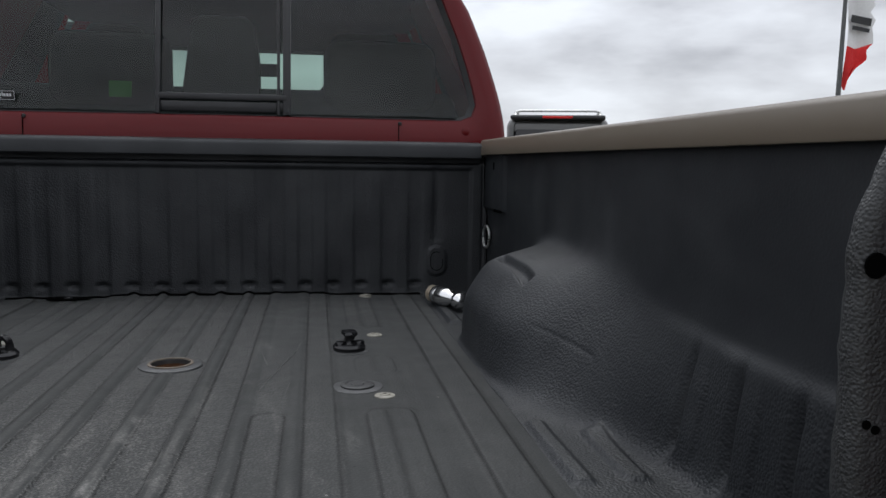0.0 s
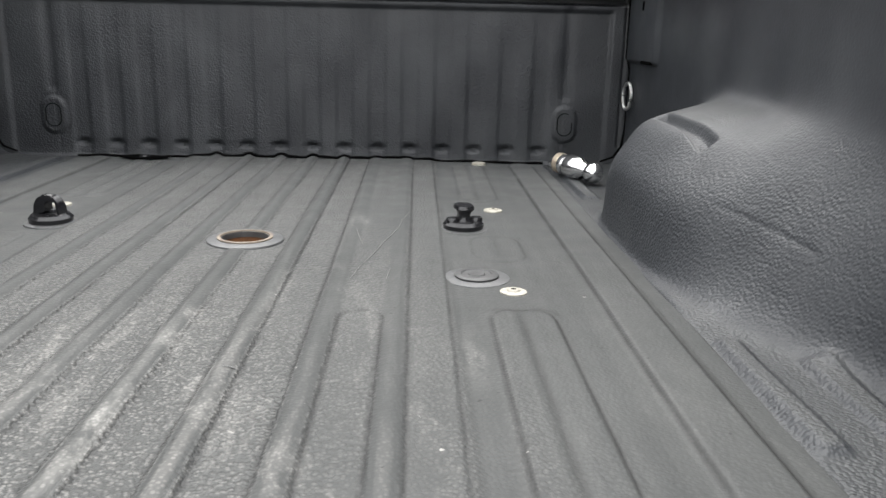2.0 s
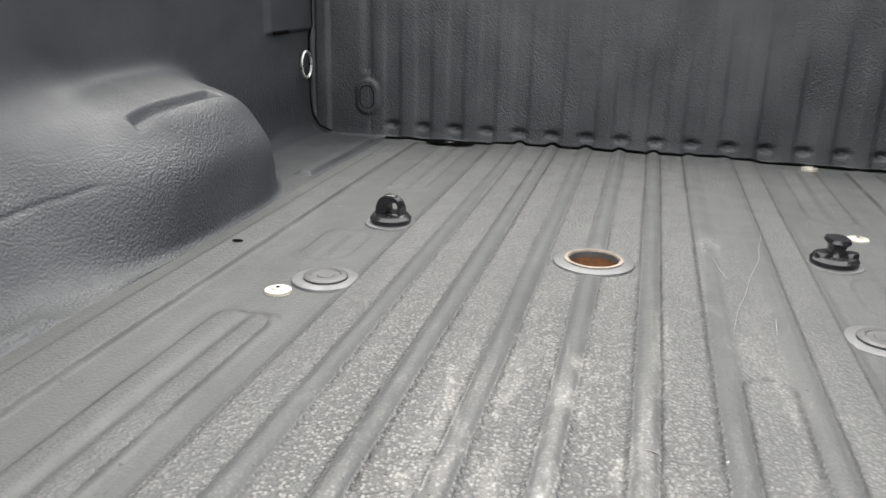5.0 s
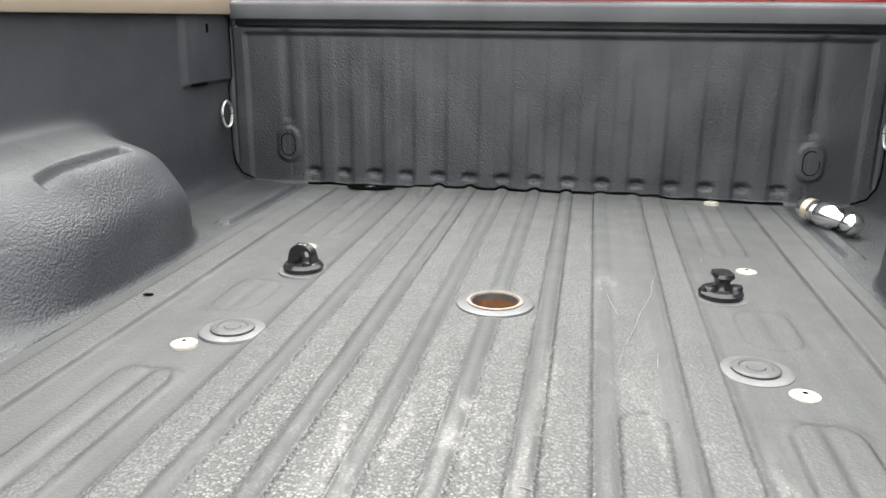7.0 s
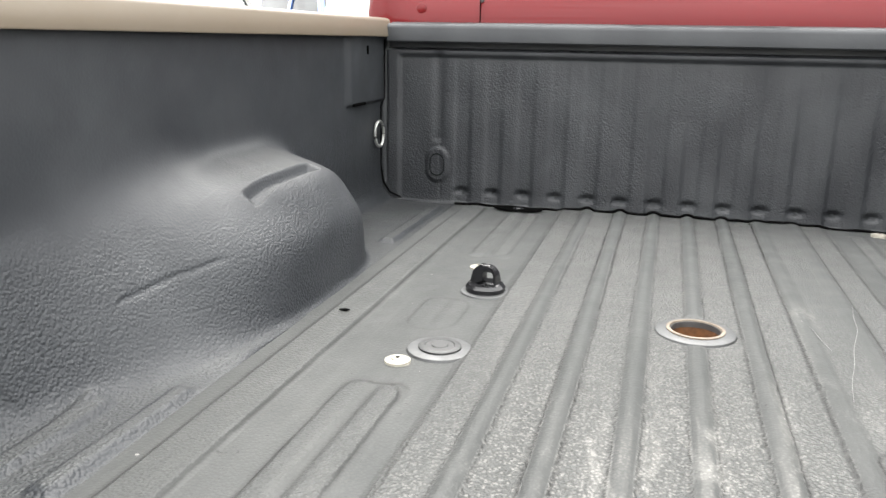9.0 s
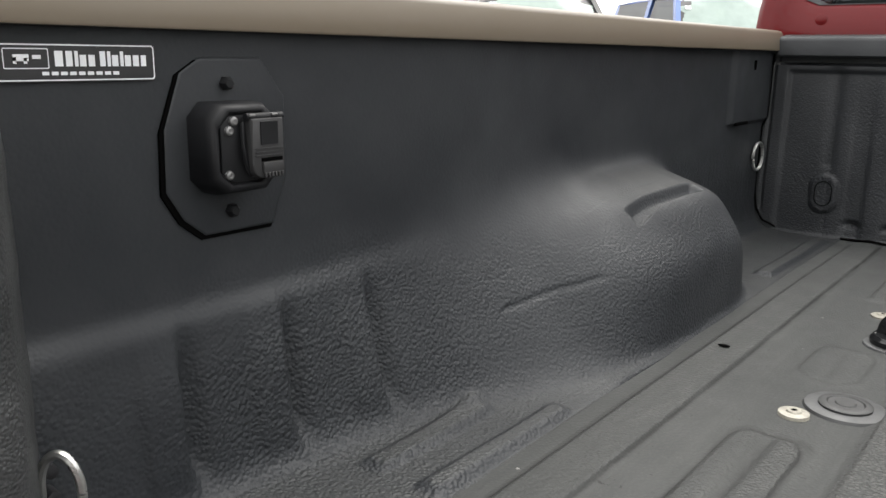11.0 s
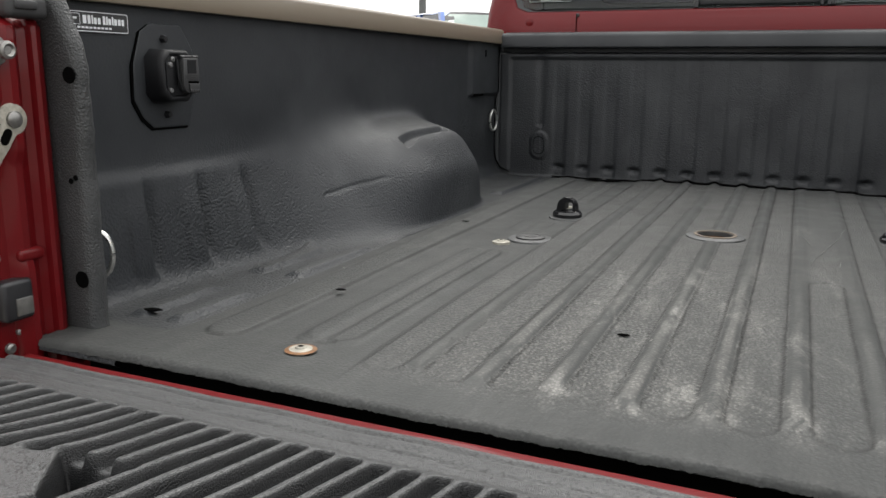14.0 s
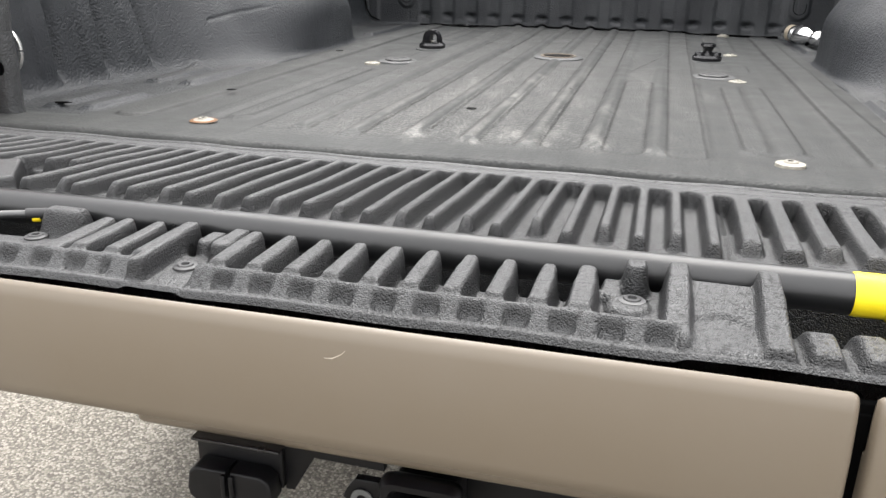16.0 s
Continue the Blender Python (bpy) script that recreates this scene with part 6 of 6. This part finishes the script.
def parked_truck(name, paint_mat, label, m, height=2.02):
    """A crew-cab pickup seen from its front; local +y is forward, origin on the ground."""
    t = thing(name, label, "pickup truck", m, "pickups parked in a row")

    def add(nm, bm, mat, lab="", smooth=True, angle=40):
        bmesh.ops.transform(bm, matrix=m, verts=bm.verts)
        return part(nm, bm, mat, t, lab, smooth, angle)

    top = height
    add("body", box((1.96, 2.3, 0.62), (0, -0.9, 0.83), 0.09, 4), paint_mat)
    add("hood", box((1.88, 1.50, 0.52), (0, 1.75, 0.95), 0.13, 5), paint_mat)
    add("cargo_bed", box((1.96, 1.90, 0.66), (0, -2.75, 0.90), 0.06, 3), paint_mat)
    # greenhouse: roof and pillars
    roof = bmesh.new()
    rows = []
    for y, w, z in ((0.42, 0.66, top - 0.085), (0.30, 0.69, top - 0.045), (0.0, 0.71, top - 0.012), (-0.9, 0.71, top), (-1.45, 0.69, top - 0.02), (-1.56, 0.66, top - 0.08)):
        rows.append([roof.verts.new((w * q, y, z - 0.055 * abs(q) ** 4)) for q in np.linspace(-1, 1, 13)])
    for a, b in zip(rows, rows[1:]):
        for i in range(12):
            roof.faces.new((a[i], a[i + 1], b[i + 1], b[i]))
    add("roof", roof, paint_mat)
    for s in (-1, 1):
        for (xa, ya), (xb, yb), w in (((0.92, 1.02), (0.685, 0.38), 0.075), ((0.92, -0.28), (0.70, -0.32), 0.11), ((0.92, -1.55), (0.67, -1.48), 0.18)):
            bm = bmesh.new()
            lo = [bm.verts.new((s * xa, ya + d, 1.13)) for d in (-w / 2, w / 2)] + [bm.verts.new((s * (xa - 0.07), ya + d, 1.13)) for d in (w / 2, -w / 2)]
            hi = [bm.verts.new((s * xb, yb + d, top - 0.06)) for d in (-w / 2, w / 2)] + [bm.verts.new((s * (xb - 0.06), yb + d, top - 0.06)) for d in (w / 2, -w / 2)]
            for i in range(4):
                bm.faces.new((lo[i], lo[(i + 1) % 4], hi[(i + 1) % 4], hi[i]))
            add("pillar", bm, paint_mat, "", False)
        for y0, y1 in ((-0.22, 0.95), (-1.46, -0.34)):
            bm = bmesh.new()
            bm.faces.new([bm.verts.new(v) for v in ((s * 0.905, y0, 1.13), (s * 0.905, y1, 1.13), (s * 0.685, min(y1, 0.36), top - 0.075), (s * 0.685, y0 + 0.02, top - 0.075))])
            add("side_window", bm, PRIVACY, "dark side window", False)
        mir = box((0.20, 0.10, 0.15), (s * 1.12, 0.72, 1.20), 0.035, 3)
        add_box(mir, (0.12, 0.05, 0.04), (s * 0.98, 0.74, 1.15), 0.01, 2)
        add("wing_mirror", mir, BLACK, "black wing mirror")
        add("headlamp", box((0.34, 0.12, 0.18), (s * 0.74, 2.47, 0.98), 0.03, 3), CHROME)
        for y in (1.65, -2.45):
            add("wheel", lathe([(0.20, -0.13), (0.36, -0.13), (0.395, -0.10), (0.40, 0.0), (0.395, 0.10), (0.36, 0.13), (0.20, 0.13), (0.17, 0.06), (0.0, 0.06)], 28, pose(s * 0.84, y, 0.40, 0, 90 * s, 0)), RUBBER, "black tyre")
    def curved(grow, back):
        """The windshield's sheet: bowed, narrower at the top, with round upper corners."""
        bm = bmesh.new()
        rows = []
        for f in np.linspace(-grow, 1 + grow, 9):
            y, w, z = 1.06 + (0.40 - 1.06) * f, 0.86 + (0.64 - 0.86) * f + grow, 1.12 + (top - 0.085 - 1.12) * f
            w -= 0.10 * max(0.0, (f - 0.86) / 0.14) ** 2
            rows.append([bm.verts.new((w * q, y + 0.12 * (1 - q * q) - back, z)) for q in np.linspace(-1, 1, 11)])
        for a, b in zip(rows, rows[1:]):
            for i in range(10):
                bm.faces.new((a[i], a[i + 1], b[i + 1], b[i]))
        return bm

    ws = curved(0.0, 0.0)
    add("windshield_seal", curved(0.045, 0.012), BLACK, "black surround of the windshield")
    add("windshield", ws, plain("pale_green_windshield", (0.26, 0.32, 0.29), 0.06, 0.0, 0.12, 3.0, 0.0) if "pale_green_windshield" not in bpy.data.materials else bpy.data.materials["pale_green_windshield"], "pale green reflecting windshield")
    add("price_tag", box((0.17, 0.004, 0.06), (0.52, 0.535, top - 0.20), 0.0, 1, (40, 0, 0)), WHITE, "white paper tag behind the glass")
    add("wiper", tube([(-0.55, 1.12, 1.15), (0.05, 1.16, 1.19)], 0.012, 6), BLACK)
    add("roof_fin", box((0.03, 0.10, 0.05), (0.0, -1.2, top + 0.02), 0.01), BLACK)
    add("grille", box((1.30, 0.08, 0.36), (0, 2.50, 0.92), 0.03, 3), BLACK)
    add("bumper", box((1.94, 0.18, 0.26), (0, 2.52, 0.58), 0.05, 4), CHROME)
    add("dash", box((1.5, 0.35, 0.12), (0, 0.72, 1.08), 0.03), BLACK)
    for s in (-1, 1):
        add("headrest", box((0.26, 0.10, 0.22), (s * 0.40, -0.35, 1.50), 0.04, 3), FABRIC)
        add("seat_back", box((0.50, 0.16, 0.55), (s * 0.40, -0.36, 1.14), 0.05, 3), FABRIC)
    return t


GREY_A = paint("warm_grey_paint", (0.12, 0.12, 0.115), 0.4, 1.0, 0.4, 0.02)
GREY_B = paint("dark_grey_paint", (0.075, 0.074, 0.070), 0.4, 1.0, 0.4, 0.02)
BLUE_P = paint("blue_paint", (0.06, 0.12, 0.33), 0.4, 1.0, 0.4, 0.02)
# the row stands nose out, nearly parallel
FACING = -134.4
AHEAD, ALONG = Vector((-0.7145, 0.6997, 0)), Vector((0.6997, 0.7145, 0))
for k, mt, lab in ((-2, GREY_A, "silver-grey pickup parked nose out in the lot"), (-1, GREY_A, "silver-grey pickup parked nose out in the lot"), (0, GREY_A, "grey pickup parked nose out with a paper tag"), (1, GREY_B, "dark grey pickup parked nose out with a paper tag"), (2, BLUE_P, "blue pickup parked nose out with a paper tag")):
    c = Vector((-0.030, -0.123, 0)) + {-2: 10.6, -1: 10.6, 0: 10.9, 1: 10.2, 2: 10.9}[k] * AHEAD + {-2: -5.0, -1: -2.46, 0: -0.08, 1: 2.16, 2: 4.80}[k] * ALONG
    parked_truck("parked_pickup", mt, lab, pose(c.x, c.y, ground_z(c.x, c.y), 0, 0, FACING + {1: 5, 2: 3}.get(k, 0)))


def suv():
    m = pose(4.22, 12.36, ground_z(4, 12.4), 0, 0, -17)
    t = thing("parked_suv", "grey suv with a roof rack parked in the lot", "suv", m)

    def add(nm, bm, mat, lab=""):
        bmesh.ops.transform(bm, matrix=m, verts=bm.verts)
        return part(nm, bm, mat, t, lab)

    add("body", box((1.90, 4.6, 0.75), (0, 0.2, 0.80), 0.14, 5), GREY_B)
    add("upper_body", box((1.44, 3.0, 0.72), (0, -0.35, 1.50), 0.16, 5), GREY_B)
    add("rear_glass", box((1.22, 0.03, 0.42), (0, -1.86, 1.55), 0.05, 3, (-12, 0, 0)), GLOSS_BLACK, "dark rear window")
    add("spoiler", box((1.32, 0.26, 0.07), (0, -1.80, 1.835), 0.03, 3), GLOSS_BLACK)
    add("brake_light", box((0.42, 0.02, 0.035), (0, -1.935, 1.838), 0.008), BRAKE_RED, "red high brake light")
    for s in (-1, 1):
        add("rack_rail", tube([(s * 0.61, -1.50, 1.86), (s * 0.60, -1.40, 1.94), (s * 0.60, 0.75, 1.94), (s * 0.61, 0.90, 1.86)], 0.020, 10), STEEL, "silver roof rack rail")
        for y in (-1.55, 1.75):
            add("wheel", lathe([(0.20, -0.12), (0.34, -0.12), (0.37, 0.0), (0.34, 0.12), (0.20, 0.12), (0.17, 0.06), (0.0, 0.06)], 28, pose(s * 0.84, y, 0.37, 0, 90 * s, 0)), RUBBER, "black tyre")
    for y in (-1.42, 0.55):
        add("rack_bar", tube([(-0.62, y, 1.88), (-0.60, y, 1.935), (-0.54, y, 1.955), (0.54, y, 1.955), (0.60, y, 1.935), (0.62, y, 1.88)], 0.018, 8), STEEL)


suv()


def feather_flag():
    m = pose(9.51, 12.83, ground_z(9, 13))
    t = thing("feather_flag", "white and red advertising banner on a dark pole", "banner", m)
    pole = tube([m @ Vector((0, 0, 0)), m @ Vector((0.02, 0, 2.5)), m @ Vector((0.06, 0, 5.2))], [0.05, 0.045, 0.03], 10)
    part("pole", pole, POLE, t)

    def cloth(z0, z1, mat, name, lab):
        bm = bmesh.new()
        rows = []
        for i, z in enumerate(np.linspace(z0, z1, 14)):
            w = np.interp(z, [2.60, 2.78, 3.05, 3.4, 4.2, 5.2], [0.03, 0.12, 0.36, 0.50, 0.52, 0.48])
            w *= 1 + 0.10 * math.sin(19 * z)
            rows.append([bm.verts.new(m @ Vector((0.10 + w * q, 0.05 * math.sin(7 * q + 3.1 * z), z + 0.05 * math.sin(4 * q + z)))) for q in np.linspace(0, 1, 9)])
        for a, b in zip(rows, rows[1:]):
            for i in range(8):
                bm.faces.new((a[i], a[i + 1], b[i + 1], b[i]))
        ob = part(name, bm, mat, t, lab)
        return ob

    cloth(2.60, 3.34, FLAG_RED, "red_panel", "red lower cloth")
    w = cloth(3.34, 5.1, FLAG_WHITE, "white_panel", "white upper cloth with dark lettering bars")
    bm = bmesh.new()
    add_box(bm, (0.40, 0.004, 0.13), (9.51 + 0.33, 12.76, ground_z(9, 13) + 3.77), 0, 1, (0, 8, 0))
    add_box(bm, (0.34, 0.004, 0.07), (9.51 + 0.33, 12.76, ground_z(9, 13) + 3.62), 0, 1, (0, 8, 0))
    part("lettering_bar", bm, PRINT_BLACK, w)


feather_flag()


def building():
    d = Vector((-0.616, 0.788, 0))
    side = Vector((0.788, 0.616, 0))
    c = d * 30 - side * 15.2
    z = ground_z(c.x, c.y)
    m = pose(c.x, c.y, z, 0, 0, 38.0)
    t = thing("commercial_building", "low grey block building with a white roof edge", "building", m)

    def add(nm, bm, mat, lab=""):
        bmesh.ops.transform(bm, matrix=m, verts=bm.verts)
        o = part(nm, bm, mat, t, lab, False)
        return o

    add("wall", box((22, 8, 3.3), (0, 4, 1.65)), SIDING, "grey block wall")
    add("roof_edge", box((22.5, 8.5, 0.75), (0, 4, 3.65), 0.04), FASCIA, "white roof edge")
    add("vent_pipe", tube([(6.1, -0.3, 0), (6.1, -0.3, 2.35)], 0.10, 10), FASCIA, "white vent pipe")
    for x in (-6.5, -1.5):
        add("window", box((1.8, 0.06, 1.3), (x, -0.02, 1.7), 0.02), GLOSS_BLACK)


building()


def bare_tree(x, y, h, seed):
    rnd = random.Random(seed)
    t = thing("bare_tree", "leafless grey-brown tree beyond the lot", "tree", pose(x, y, ground_z(x, y)), "bare trees")
    base = Vector((x, y, ground_z(x, y) - 0.1))
    trunk = bmesh.new()
    twig = bmesh.new()
    add_tube(trunk, [base, base + Vector((0.1, 0, h * 0.2)), base + Vector((0.0, 0.1, h * 0.42))], [h * 0.035, h * 0.026, h * 0.017], 8)

    def grow(p, d, length, r, level):
        q = p + d * length * 0.5 + Vector((rnd.uniform(-1, 1), rnd.uniform(-1, 1), rnd.uniform(-0.4, 0.8))) * length * 0.07
        e = q + (d + Vector((rnd.uniform(-1, 1), rnd.uniform(-1, 1), rnd.uniform(0.0, 0.8))) * 0.22).normalized() * length * 0.5
        add_tube(twig, [p, q, e], [r, r * 0.75, r * 0.5], 4 if level > 1 else 6, False)
        if level >= 5:
            return
        for _ in range(3 if level < 4 else 4):
            f = rnd.uniform(0.35, 1.0)
            s = p.lerp(e, f)
            nd = (d + Vector((rnd.uniform(-1, 1), rnd.uniform(-1, 1), rnd.uniform(-0.2, 0.8))) * 0.85).normalized()
            grow(s, nd, length * rnd.uniform(0.50, 0.72), r * 0.55, level + 1)

    for i in range(5):
        a = 2 * math.pi * i / 5 + rnd.uniform(-0.4, 0.4)
        grow(base + Vector((0, 0, h * rnd.uniform(0.22, 0.42))), Vector((math.cos(a) * 0.7, math.sin(a) * 0.7, 1)).normalized(), h * 0.30, h * 0.012, 1)
    part("trunk", trunk, BARK, t)
    part("crown", twig, BARK, t, "bare branching crown")


for deg, dist, h, sd in ((33.0, 72, 5.2, 1), (30.0, 80, 5.0, 2), (26.5, 76, 5.2, 3), (23.0, 85, 5.2, 5), (46.5, 85, 4.0, 4)):
    a = radians(deg)
    bare_tree(-dist * math.sin(a), dist * math.cos(a), h, sd)

lamp = thing("light_pole", "tall square steel lot light pole", "light pole", pose(-14.76, 31.28, ground_z(0, 31)))
part("shaft", tube([(-14.76, 31.28, ground_z(0, 31) - 0.1), (-14.76, 31.28, ground_z(0, 31) + 9)], [0.17, 0.13], 10), POLE, lamp)
part("lamp_head", box((0.9, 0.4, 0.18), (-14.46, 31.28, ground_z(0, 31) + 9.05), 0.04, 3), POLE, lamp)


def far_hedge():
    """Low brown brush at the far side of the lot."""
    rnd = random.Random(11)
    verts, faces = [], []
    for i in range(5200):
        a = radians(rnd.uniform(-75, 75))
        d = rnd.uniform(88, 96)
        x, y = -d * math.sin(a), d * math.cos(a)
        hgt = 1.2 + 1.2 * abs(math.sin(a * 23)) * abs(math.sin(a * 7.3 + 1))
        z = ground_z(x, y) + rnd.random() ** 0.7 * hgt
        s = rnd.uniform(0.15, 0.45)
        u = Vector((rnd.uniform(-1, 1), rnd.uniform(-1, 1), rnd.uniform(-1, 1))).normalized() * s
        v = Vector((rnd.uniform(-1, 1), rnd.uniform(-1, 1), rnd.uniform(-1, 1))).normalized() * s
        k = len(verts)
        verts += [(x, y, z), (x + u.x, y + u.y, z + u.z), (x + v.x, y + v.y, z + abs(v.z))]
        faces.append((k, k + 1, k + 2))
    me = bpy.data.meshes.new("far_brush")
    me.from_pydata(verts, [], faces)
    ob = finish("far_brush", me, plain("brown_brush", (0.11, 0.10, 0.07), 0.9, 0.0, 0.4), None, "", False)
    tagged(ob, "low brown brush at the edge of the lot", "brush", kind="stuff")


far_hedge()
